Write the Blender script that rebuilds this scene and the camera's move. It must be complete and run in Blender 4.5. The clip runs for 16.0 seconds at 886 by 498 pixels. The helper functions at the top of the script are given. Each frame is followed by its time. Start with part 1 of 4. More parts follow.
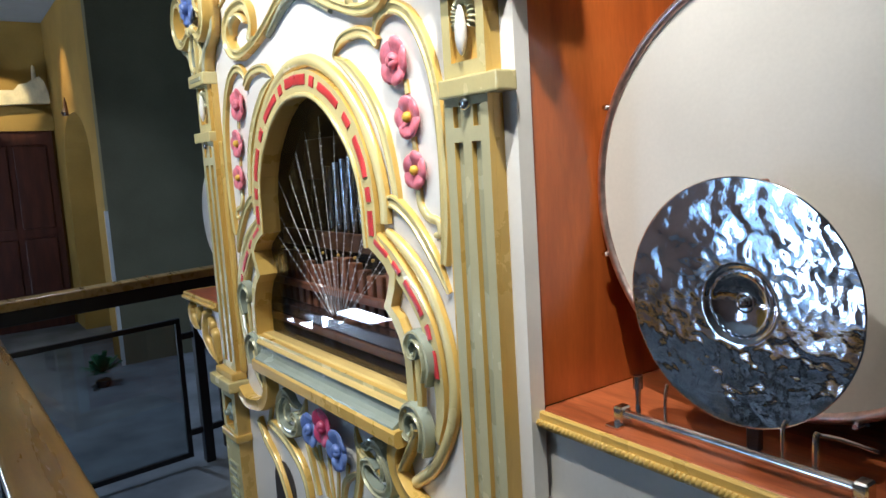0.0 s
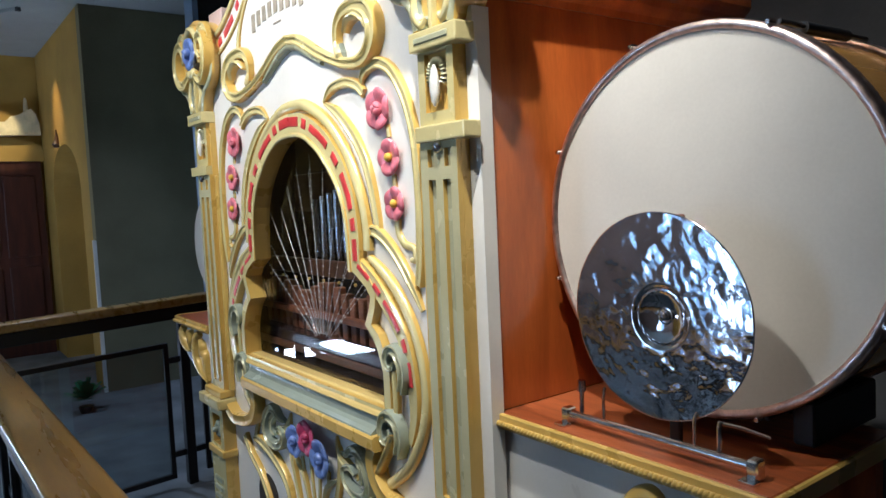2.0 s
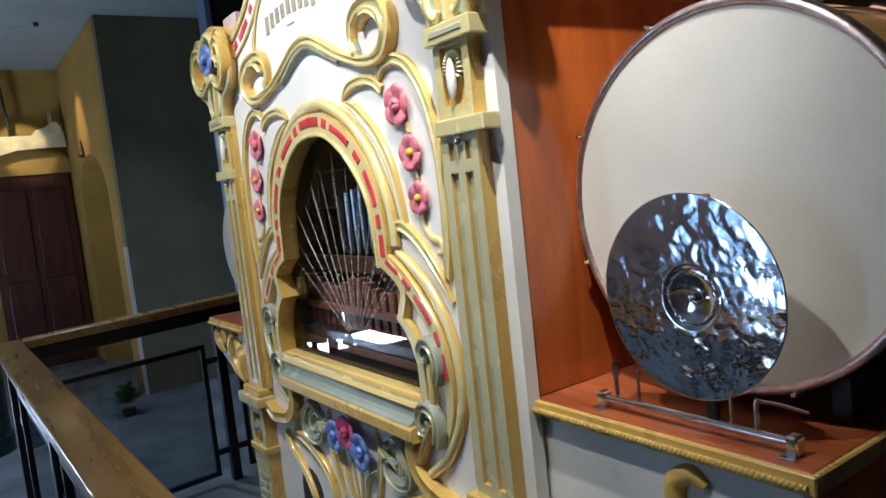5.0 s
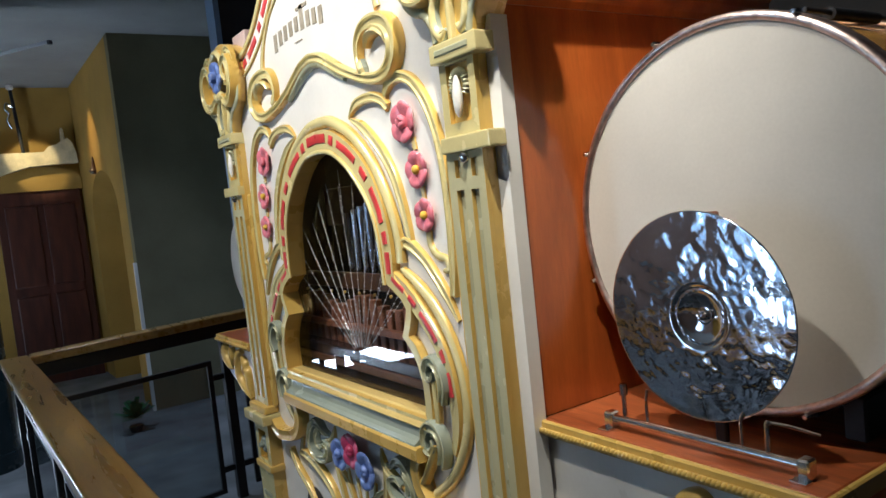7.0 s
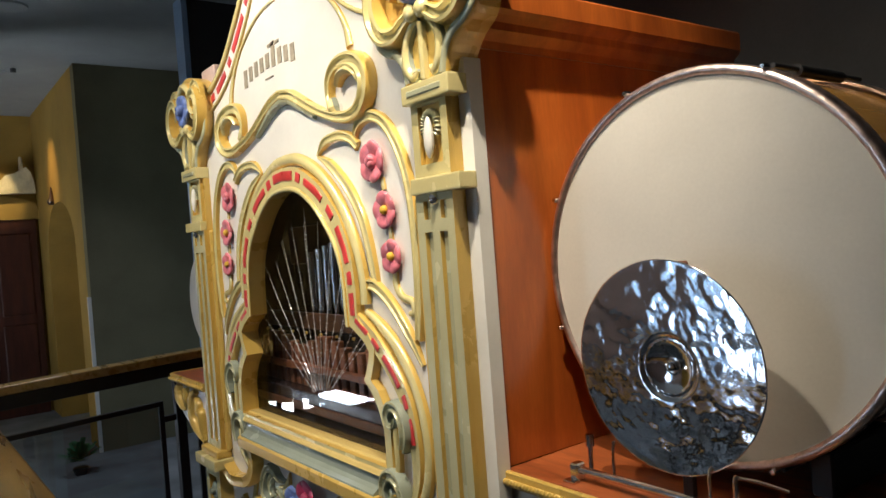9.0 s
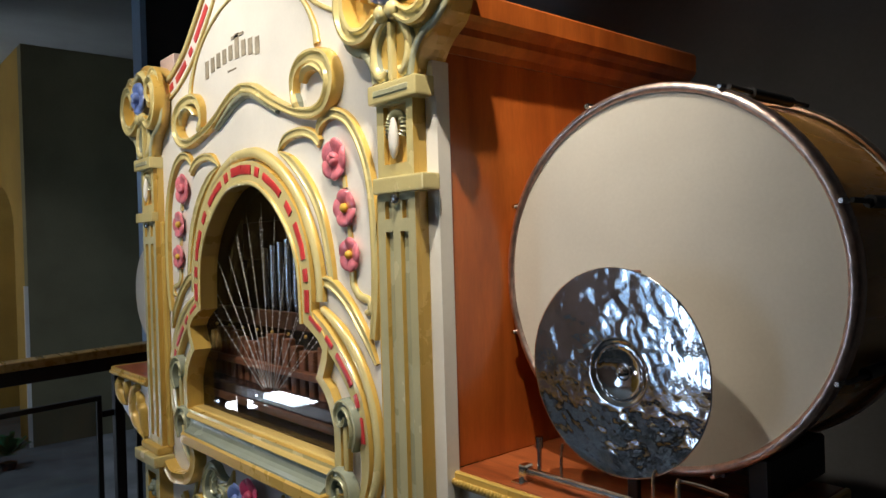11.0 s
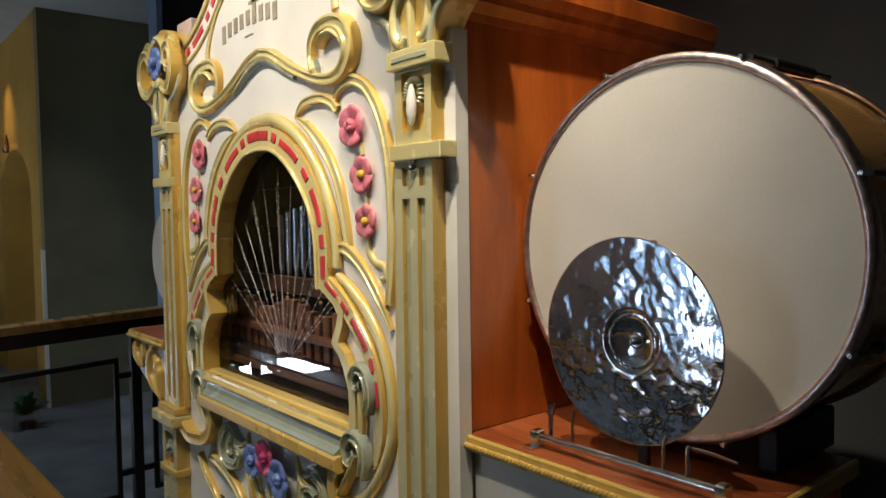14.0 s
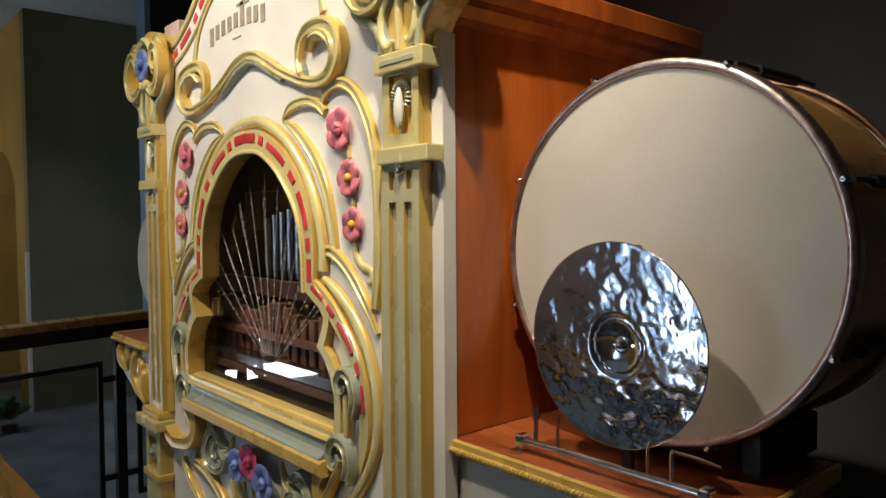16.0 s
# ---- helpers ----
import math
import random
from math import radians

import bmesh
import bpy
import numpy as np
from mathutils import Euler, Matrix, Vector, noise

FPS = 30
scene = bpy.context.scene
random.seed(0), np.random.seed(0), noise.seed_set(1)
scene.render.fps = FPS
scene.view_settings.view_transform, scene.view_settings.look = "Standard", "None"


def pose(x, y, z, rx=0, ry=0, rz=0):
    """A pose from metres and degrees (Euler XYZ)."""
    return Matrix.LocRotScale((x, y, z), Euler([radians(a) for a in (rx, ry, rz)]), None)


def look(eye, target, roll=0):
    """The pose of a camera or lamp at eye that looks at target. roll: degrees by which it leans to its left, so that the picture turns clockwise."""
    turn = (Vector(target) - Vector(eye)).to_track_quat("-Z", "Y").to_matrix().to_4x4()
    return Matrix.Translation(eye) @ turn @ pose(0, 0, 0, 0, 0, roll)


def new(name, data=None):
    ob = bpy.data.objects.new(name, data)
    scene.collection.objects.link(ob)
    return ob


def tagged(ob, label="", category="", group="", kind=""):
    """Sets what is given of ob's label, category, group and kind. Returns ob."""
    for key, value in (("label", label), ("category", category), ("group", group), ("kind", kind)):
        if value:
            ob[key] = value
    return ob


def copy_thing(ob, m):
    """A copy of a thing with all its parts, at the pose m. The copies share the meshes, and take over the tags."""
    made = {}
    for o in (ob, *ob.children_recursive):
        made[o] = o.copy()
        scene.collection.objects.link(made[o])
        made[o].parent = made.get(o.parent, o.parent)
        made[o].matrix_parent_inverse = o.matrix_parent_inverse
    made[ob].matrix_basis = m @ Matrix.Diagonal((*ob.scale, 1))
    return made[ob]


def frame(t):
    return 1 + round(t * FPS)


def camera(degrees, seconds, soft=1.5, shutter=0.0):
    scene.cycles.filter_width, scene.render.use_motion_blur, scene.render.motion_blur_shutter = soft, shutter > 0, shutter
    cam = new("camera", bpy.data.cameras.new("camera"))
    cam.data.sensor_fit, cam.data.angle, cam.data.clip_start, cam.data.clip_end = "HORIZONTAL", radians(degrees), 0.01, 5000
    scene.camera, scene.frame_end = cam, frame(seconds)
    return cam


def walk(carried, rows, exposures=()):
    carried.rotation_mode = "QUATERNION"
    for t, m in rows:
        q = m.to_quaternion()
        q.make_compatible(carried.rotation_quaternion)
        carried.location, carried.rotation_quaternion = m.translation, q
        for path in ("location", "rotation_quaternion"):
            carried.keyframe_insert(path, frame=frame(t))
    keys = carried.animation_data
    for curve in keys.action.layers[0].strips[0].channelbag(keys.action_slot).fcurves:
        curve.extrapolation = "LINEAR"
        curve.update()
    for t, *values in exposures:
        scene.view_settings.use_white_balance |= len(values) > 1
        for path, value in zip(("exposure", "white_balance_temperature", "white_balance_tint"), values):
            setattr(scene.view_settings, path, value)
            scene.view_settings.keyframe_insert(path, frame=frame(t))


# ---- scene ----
cam = camera(63.2, 16.0)
PATH = [
    (0, (1.786, -0.832, 1.5), (0.159, 0.305, 1.255), -3.5),
    (0.5, (1.809, -0.864, 1.503), (0.196, 0.301, 1.301), -3.0),
    (1, (1.806, -0.905, 1.505), (0.205, 0.278, 1.316), -4.0),
    (1.5, (1.862, -0.936, 1.498), (0.267, 0.261, 1.345), -3.1),
    (2, (1.968, -0.943, 1.496), (0.366, 0.246, 1.348), -2.6),
    (2.5, (1.993, -0.948, 1.497), (0.36, 0.197, 1.344), -3.1),
    (3, (1.981, -0.937, 1.494), (0.362, 0.229, 1.351), -3.9),
    (3.2, (1.971, -0.939, 1.484), (0.358, 0.236, 1.35), -3.8),
    (5.3, (1.978, -0.953, 1.518), (0.331, 0.165, 1.333), -6.6),
    (5.5, (1.983, -0.954, 1.517), (0.318, 0.14, 1.339), -6.0),
    (6, (1.979, -0.952, 1.513), (0.296, 0.117, 1.354), -4.9),
    (6.5, (1.976, -0.948, 1.517), (0.302, 0.136, 1.369), -6.3),
    (7, (1.971, -0.939, 1.516), (0.315, 0.174, 1.378), -6.1),
    (7.5, (1.968, -0.931, 1.51), (0.337, 0.219, 1.378), -5.6),
    (8, (1.959, -0.938, 1.515), (0.348, 0.238, 1.369), -5.4),
    (8.5, (1.954, -0.949, 1.531), (0.348, 0.239, 1.43), -4.7),
    (9, (1.944, -0.928, 1.513), (0.348, 0.277, 1.486), -4.3),
    (9.2, (1.949, -0.924, 1.516), (0.373, 0.308, 1.494), -4.4),
    (11.5, (1.941, -0.957, 1.497), (0.439, 0.364, 1.479), -1.4),
    (12, (1.941, -0.957, 1.493), (0.438, 0.361, 1.449), -1.3),
    (12.5, (1.946, -0.967, 1.497), (0.437, 0.345, 1.434), -1.2),
    (13, (1.946, -0.96, 1.495), (0.427, 0.339, 1.418), -1.2),
    (13.5, (1.941, -0.962, 1.497), (0.415, 0.327, 1.407), -0.8),
    (14, (1.944, -0.967, 1.496), (0.416, 0.32, 1.4), -0.8),
    (14.5, (1.945, -0.964, 1.494), (0.419, 0.325, 1.392), -0.5),
    (15, (1.946, -0.967, 1.502), (0.424, 0.327, 1.399), -0.4),
    (15.5, (1.946, -0.964, 1.498), (0.429, 0.337, 1.414), -0.4),
    (16, (1.946, -0.963, 1.492), (0.438, 0.349, 1.411), -0.4),
]
# the clip's camera settles its exposure and white balance on the way
EXPOSURES = [(0.0, 0.78, 5000, 10), (1.0, 0.58, 5050, 10), (3.0, 0.64, 4900, 10), (6.0, 0.50, 4950, 10), (7.5, 0.46, 5450, 10), (9.0, 0.40, 5850, 10), (11.3, 0.16, 5750, 10), (16.0, 0.12, 5950, 10)]
walk(cam, [(t, look(eye, target, roll)) for t, eye, target, roll in PATH], EXPOSURES)

# ---------------------------------------------------------------- light
world = bpy.data.worlds.new("world")
scene.world = world
world.use_nodes = True
sky = world.node_tree.nodes.new("ShaderNodeTexSky")
sky.sky_type = "NISHITA"
sky.sun_disc = False
sky.sun_elevation, sky.sun_rotation = radians(40), radians(150)
world.node_tree.links.new(sky.outputs[0], world.node_tree.nodes["Background"].inputs[0])
world.node_tree.nodes["Background"].inputs[1].default_value = 0.1


def lamp(name, kind, m, energy, colour, **kw):
    d = bpy.data.lights.new(name, kind)
    d.energy, d.color = energy, colour
    for k, v in kw.items():
        if k == "size":
            d.shape, d.size, d.size_y = "RECTANGLE", v[0], v[1]
        elif k == "cone":
            d.spot_size, d.spot_blend = radians(v[0]), v[1]
        elif k == "soft":
            d.shadow_soft_size = v
    ob = new(name, d)
    ob.matrix_world = m
    return ob


WARM, COOL = (1.0, 0.83, 0.61), (0.50, 0.74, 1.0)
# track spots over the organ, and a spot in the alcove with the door
lamp("spot_facade", "SPOT", look((0.90, -1.02, 3.05), (0.90, 0.05, 1.70)), 77, WARM, cone=(78, 1.0), soft=0.03)
lamp("spot_case", "SPOT", look((1.26, -0.48, 3.08), (0.87, 0.12, 1.98)), 158, WARM, cone=(54, 1.0), soft=0.018)
lamp("spot_centre", "SPOT", look((-0.05, -1.08, 3.08), (-0.24, 0.0, 1.78)), 150, WARM, cone=(63, 0.9), soft=0.03)
lamp("spot_alcove", "SPOT", look((-5.70, -0.22, 3.08), (-5.70, 0.29, 2.30)), 34, (1.0, 0.64, 0.25), cone=(50, 1.0), soft=0.03)
lamp("spot_door", "SPOT", look((-5.70, -0.62, 3.08), (-6.74, -0.13, 2.33)), 75, (1.0, 0.76, 0.38), cone=(23, 0.35), soft=0.03)
# daylight of the window wall
lamp("window_daylight", "AREA", look((-1.45, -5.38, 1.75), (-0.6, 0.0, 1.6)), 29, COOL, size=(3.5, 2.3))
# Fill from the ceiling: first under the real fitting, two added out of view.
DOWNLIGHT_FILLS = [(-3.15, -0.28, 55), (-2.6, -3.3, 38), (1.3, -3.3, 45)]
for x, y, watts in DOWNLIGHT_FILLS:
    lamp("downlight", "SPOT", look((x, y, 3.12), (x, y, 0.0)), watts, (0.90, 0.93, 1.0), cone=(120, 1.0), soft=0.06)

# ---------------------------------------------------------------- materials


def mat(name, base, rough=0.5, metal=0.0, scale=8.0, vary=0.12, bump=0.1, bscale=60.0, detail=6.0, second=None, stretch=(1, 1, 1), spec=0.5, coat=0.0, distort=0.0):
    """A painted or natural surface: two scales of colour noise and a fine relief, in metres."""
    m = bpy.data.materials.new(name)
    m.use_nodes = True
    nt = m.node_tree
    b = nt.nodes["Principled BSDF"]
    co = nt.nodes.new("ShaderNodeTexCoord")
    mp = nt.nodes.new("ShaderNodeMapping")
    mp.inputs["Scale"].default_value = stretch
    nt.links.new(co.outputs["Object"], mp.inputs[0])
    n1 = nt.nodes.new("ShaderNodeTexNoise")
    n1.inputs["Scale"].default_value, n1.inputs["Detail"].default_value = scale, detail
    n1.inputs["Distortion"].default_value = distort
    n2 = nt.nodes.new("ShaderNodeTexNoise")
    n2.inputs["Scale"].default_value, n2.inputs["Detail"].default_value = bscale, 4
    nt.links.new(mp.outputs[0], n1.inputs[0])
    nt.links.new(mp.outputs[0], n2.inputs[0])
    ramp = nt.nodes.new("ShaderNodeValToRGB")
    lo = tuple(c * (1 - vary * 1.6) for c in base) if second is None else second
    hi = tuple(min(1, c * (1 + vary)) for c in base)
    ramp.color_ramp.elements[0].color, ramp.color_ramp.elements[1].color = (*lo, 1), (*hi, 1)
    ramp.color_ramp.elements[0].position, ramp.color_ramp.elements[1].position = 0.3, 0.68
    nt.links.new(n1.outputs[0], ramp.inputs[0])
    mix = nt.nodes.new("ShaderNodeMixRGB")
    mix.blend_type = "MULTIPLY"
    mix.inputs[0].default_value = min(1.0, vary * 1.5)
    nt.links.new(ramp.outputs[0], mix.inputs[1])
    nt.links.new(n2.outputs[0], mix.inputs[2])
    nt.links.new(mix.outputs[0], b.inputs["Base Color"])
    rr = nt.nodes.new("ShaderNodeMapRange")
    rr.inputs["To Min"].default_value, rr.inputs["To Max"].default_value = max(0.02, rough - 0.08), min(1, rough + 0.1)
    nt.links.new(n1.outputs[0], rr.inputs[0])
    nt.links.new(rr.outputs[0], b.inputs["Roughness"])
    b.inputs["Metallic"].default_value = metal
    b.inputs["Specular IOR Level"].default_value = spec
    b.inputs["Coat Weight"].default_value = coat
    b.inputs["Coat Roughness"].default_value = 0.12
    if bump:
        bp = nt.nodes.new("ShaderNodeBump")
        bp.inputs["Strength"].default_value, bp.inputs["Distance"].default_value = bump, 0.002
        nt.links.new(n2.outputs[0], bp.inputs["Height"])
        nt.links.new(bp.outputs[0], b.inputs["Normal"])
    return m


def glass(name, tint=(1, 1, 1), rough=0.0, clear=0.92):
    """Thin pane: see-through, with the gloss of glass by Fresnel."""
    m = bpy.data.materials.new(name)
    m.use_nodes = True
    nt = m.node_tree
    nt.nodes.remove(nt.nodes["Principled BSDF"])
    out = nt.nodes["Material Output"]
    tr = nt.nodes.new("ShaderNodeBsdfTransparent")
    tr.inputs[0].default_value = (*[c * clear for c in tint], 1)
    gl = nt.nodes.new("ShaderNodeBsdfGlossy")
    gl.inputs["Roughness"].default_value = rough
    lw = nt.nodes.new("ShaderNodeLayerWeight")
    pw = nt.nodes.new("ShaderNodeMath")
    pw.operation, pw.inputs[1].default_value = "POWER", 5.0
    ml = nt.nodes.new("ShaderNodeMath")
    ml.operation, ml.inputs[1].default_value, ml.inputs[2].default_value = "MULTIPLY_ADD", 0.93, 0.07
    mx = nt.nodes.new("ShaderNodeMixShader")
    nt.links.new(lw.outputs["Facing"], pw.inputs[0])
    nt.links.new(pw.outputs[0], ml.inputs[0])
    nt.links.new(ml.outputs[0], mx.inputs[0])
    nt.links.new(tr.outputs[0], mx.inputs[1])
    nt.links.new(gl.outputs[0], mx.inputs[2])
    nt.links.new(mx.outputs[0], out.inputs[0])
    return m


def glow(name, colour, strength):
    m = bpy.data.materials.new(name)
    m.use_nodes = True
    b = m.node_tree.nodes["Principled BSDF"]
    b.inputs["Base Color"].default_value = (*colour, 1)
    b.inputs["Emission Color"].default_value = (*colour, 1)
    b.inputs["Emission Strength"].default_value = strength
    return m


CREAM = mat("cream_paint", (0.79, 0.77, 0.70), 0.30, scale=5, vary=0.05, bump=0.06, bscale=90, coat=0.25)
GOLD = mat("gold_paint", (0.64, 0.43, 0.095), 0.28, metal=0.12, scale=9, vary=0.035, bump=0.08, bscale=150, coat=0.35)
PALE = mat("pale_gold_paint", (0.67, 0.58, 0.26), 0.24, metal=0.10, scale=9, vary=0.06, bump=0.08, bscale=150, coat=0.35)
SAGE = mat("sage_silver_paint", (0.46, 0.46, 0.29), 0.26, metal=0.15, scale=9, vary=0.07, bump=0.08, bscale=150, coat=0.35)
STEEL = mat("silver_green_paint", (0.34, 0.385, 0.31), 0.24, metal=0.2, scale=9, vary=0.08, bump=0.08, bscale=150, coat=0.4)
RED = mat("red_paint", (0.62, 0.05, 0.05), 0.3, scale=20, vary=0.15, bump=0.08, coat=0.3)
PINK = mat("pink_paint", (0.78, 0.22, 0.27), 0.32, scale=30, vary=0.25, bump=0.1, bscale=150, coat=0.3)
SATIN = mat("satin_gold_paint", (0.60, 0.56, 0.32), 0.24, metal=0.10, scale=9, vary=0.06, bump=0.08, bscale=150, coat=0.3)
LEDGE = mat("ledge_gold_paint", (0.60, 0.45, 0.15), 0.34, metal=0.10, scale=9, vary=0.035, bump=0.08, bscale=150, coat=0.2)
BLUE = mat("blue_paint", (0.17, 0.25, 0.58), 0.32, scale=30, vary=0.25, bump=0.1, bscale=150, coat=0.3)
CRIMSON = mat("crimson_paint", (0.55, 0.06, 0.16), 0.32, scale=30, vary=0.25, bump=0.1, bscale=150, coat=0.3)
LITCREAM = mat("lit_cream_paint", (0.74, 0.62, 0.36), 0.45, scale=8, vary=0.15, bump=0.1)
YOLK = mat("yolk_paint", (0.70, 0.45, 0.04), 0.35, scale=30, vary=0.15)
LETTER = mat("lettering_paint", (0.38, 0.33, 0.24), 0.5, scale=30, vary=0.2)
WOOD = mat("red_cherry_wood", (0.54, 0.135, 0.017), 0.32, scale=3.5, vary=0.2, bump=0.06, bscale=55, second=(0.37, 0.084, 0.011), stretch=(3, 3, 0.55), coat=0.4, distort=0.9)
SHELFWOOD = mat("red_oak_shelf", (0.40, 0.11, 0.03), 0.34, scale=7, vary=0.3, bump=0.1, bscale=70, second=(0.20, 0.045, 0.012), stretch=(0.6, 4, 3), coat=0.3, distort=1.0)
OAK = mat("oak_rail_wood", (0.56, 0.33, 0.085), 0.28, scale=6, vary=0.14, bump=0.05, bscale=60, second=(0.42, 0.235, 0.05), stretch=(0.5, 5, 5), coat=0.5, distort=0.4)
DRUMSKIN = mat("drum_skin", (0.55, 0.52, 0.445), 0.55, scale=3.0, vary=0.075, bump=0.05, bscale=140)
MAPLE = mat("lacquered_maple", (0.62, 0.33, 0.07), 0.25, scale=4, vary=0.16, bump=0.04, bscale=60, stretch=(4, 0.5, 4), coat=0.5)
HOOPMETAL = mat("worn_nickel", (0.86, 0.68, 0.60), 0.34, metal=1.0, scale=60, vary=0.15, bump=0.6, bscale=75)
CYMBALMETAL = mat("hammered_chrome", (0.80, 0.79, 0.80), 0.06, metal=1.0, scale=12, vary=0.06, bump=0.35, bscale=58)
CHROME = mat("chrome", (0.82, 0.83, 0.85), 0.08, metal=1.0, scale=12, vary=0.05, bump=0.0)
DULLSTEEL = mat("dull_steel", (0.74, 0.70, 0.66), 0.16, metal=1.0, scale=50, vary=0.1, bump=0.05, bscale=150)
BLACKIRON = mat("black_iron", (0.012, 0.013, 0.015), 0.42, scale=20, vary=0.2, bump=0.1)
CARPET = mat("blue_grey_carpet", (0.26, 0.275, 0.28), 0.95, scale=3, vary=0.2, bump=0.6, bscale=260, spec=0.1)
OLIVEWALL = mat("dark_olive_wall", (0.20, 0.18, 0.105), 0.8, scale=2, vary=0.12, bump=0.2, bscale=90, spec=0.2)
SLATEWALL = mat("dark_slate_wall", (0.105, 0.108, 0.110), 0.8, scale=2, vary=0.12, bump=0.2, bscale=90, spec=0.2)
OCHREWALL = mat("ochre_wall", (0.40, 0.25, 0.055), 0.8, scale=2, vary=0.12, bump=0.2, bscale=90, spec=0.2)
CEILPAINT = mat("grey_ceiling_paint", (0.30, 0.31, 0.30), 0.85, scale=2, vary=0.08, bump=0.15, bscale=90, spec=0.2)
WALLPAINT = mat("brown_wall_paint", (0.34, 0.24, 0.19), 0.8, scale=2, vary=0.1, bump=0.2, bscale=90, spec=0.2)
# The blue of daylight on the partition's end face is put into this colour.
DAYLITPOST = mat("daylit_post_blue_grey", (0.22, 0.30, 0.40), 0.5, scale=4, vary=0.1)
DOORWOOD = mat("dark_red_door", (0.085, 0.024, 0.012), 0.45, scale=5, vary=0.25, bump=0.1, stretch=(3, 3, 0.5))
DARKWOOD = mat("dark_brown_wood", (0.10, 0.045, 0.022), 0.45, scale=6, vary=0.3, bump=0.1, stretch=(3, 3, 0.6))
PIPEWOOD = mat("brown_pipe_wood", (0.22, 0.085, 0.04), 0.45, scale=8, vary=0.3, bump=0.1, stretch=(3, 3, 0.6))
BLACKFELT = mat("black_interior", (0.028, 0.023, 0.021), 0.7, scale=6, vary=0.2)
BLACKLACQUER = mat("black_lacquer", (0.032, 0.022, 0.020), 0.22, scale=10, vary=0.2, bump=0.02)
TIN = mat("tin_pipe", (0.62, 0.66, 0.70), 0.22, metal=1.0, scale=20, vary=0.1, bump=0.05)
CRYSTAL = mat("clear_twisted_rod", (0.62, 0.63, 0.64), 0.15, metal=0.1, scale=30, vary=0.1, bump=0.0, coat=0.5)
GREEN = mat("green_leaf", (0.03, 0.20, 0.07), 0.5, scale=20, vary=0.3)
PANE = glass("clear_pane")
DARKPANE = glass("smoked_pane", (0.72, 0.78, 0.8), 0.0, 0.7)
SKYGLOW = glow("daylight_sky", (0.26, 0.52, 0.95), 0.17)
BRIGHTSKY = glow("bright_daylight_sky", (0.72, 0.87, 1.0), 5.0)

# ---------------------------------------------------------------- building blocks


def link(name, bm, material, parent=None, label="", smooth=True):
    me = bpy.data.meshes.new(name)
    bmesh.ops.recalc_face_normals(bm, faces=bm.faces)
    bm.to_mesh(me)
    bm.free()
    for m in material if isinstance(material, (list, tuple)) else [material]:
        me.materials.append(m)
    if smooth:
        for p in me.polygons:
            p.use_smooth = True
        me.set_sharp_from_angle(angle=radians(40))
    ob = new(name, me)
    if parent:
        ob.parent = parent
    if label:
        ob["label"] = label
    return ob


def part(name, bm, material, parent, label="", smooth=True):
    return link(name, bm, material, parent, label, smooth)


def bm_quad(*corners):
    bm = bmesh.new()
    bm.faces.new([bm.verts.new(c) for c in corners])
    return bm


def thing(name, label, category, group="", at=(0, 0, 0)):
    ob = new(name)
    ob.location = at
    ob.empty_display_size = 0.05
    return tagged(ob, label, category, group)


def bm_box(lo, hi, bevel=0.0, seg=1, bm=None):
    own = bmesh.new()
    c = [(a + b) / 2 for a, b in zip(lo, hi)]
    s = [abs(b - a) for a, b in zip(lo, hi)]
    bmesh.ops.create_cube(own, size=1, matrix=Matrix.Translation(c) @ Matrix.Diagonal((*s, 1)))
    if bevel:
        bmesh.ops.bevel(own, geom=own.edges[:], offset=bevel, segments=seg, affect="EDGES", profile=0.6)
    if bm is None:
        return own
    merge(bm, own)
    return bm


def merge(bm, other, m=None):
    me = bpy.data.meshes.new("tmp")
    if m:
        bmesh.ops.transform(other, matrix=m, verts=other.verts)
    other.to_mesh(me)
    other.free()
    bm.from_mesh(me)
    bpy.data.meshes.remove(me)
    return bm


def bm_tube(a, b, r, r2=None, seg=12, bm=None):
    own = bmesh.new()
    a, b = Vector(a), Vector(b)
    d = b - a
    m = Matrix.Translation((a + b) / 2) @ d.to_track_quat("Z", "Y").to_matrix().to_4x4()
    bmesh.ops.create_cone(own, cap_ends=True, segments=seg, radius1=r, radius2=r if r2 is None else r2, depth=d.length, matrix=m)
    if bm is None:
        return own
    return merge(bm, own)


def bm_lathe(profile, seg=32, axis="Z", at=(0, 0, 0)):
    """Turned shape from (radius, height) pairs."""
    bm = bmesh.new()
    rings = []
    for r, h in profile:
        ring = []
        for i in range(seg):
            a = 2 * math.pi * i / seg
            ring.append(bm.verts.new((r * math.cos(a), r * math.sin(a), h)))
        rings.append(ring)
    for p, q in zip(rings, rings[1:]):
        for i in range(seg):
            j = (i + 1) % seg
            bm.faces.new((p[i], p[j], q[j], q[i]))
    for ring in (rings[0], rings[-1]):
        bm.faces.new(ring)
    bmesh.ops.remove_doubles(bm, verts=bm.verts, dist=1e-6)
    turn = {"Z": Matrix.Identity(4), "Y": Matrix.Rotation(radians(90), 4, "X"), "X": Matrix.Rotation(radians(90), 4, "Y")}[axis]
    bmesh.ops.transform(bm, matrix=Matrix.Translation(at) @ turn, verts=bm.verts)
    return bm


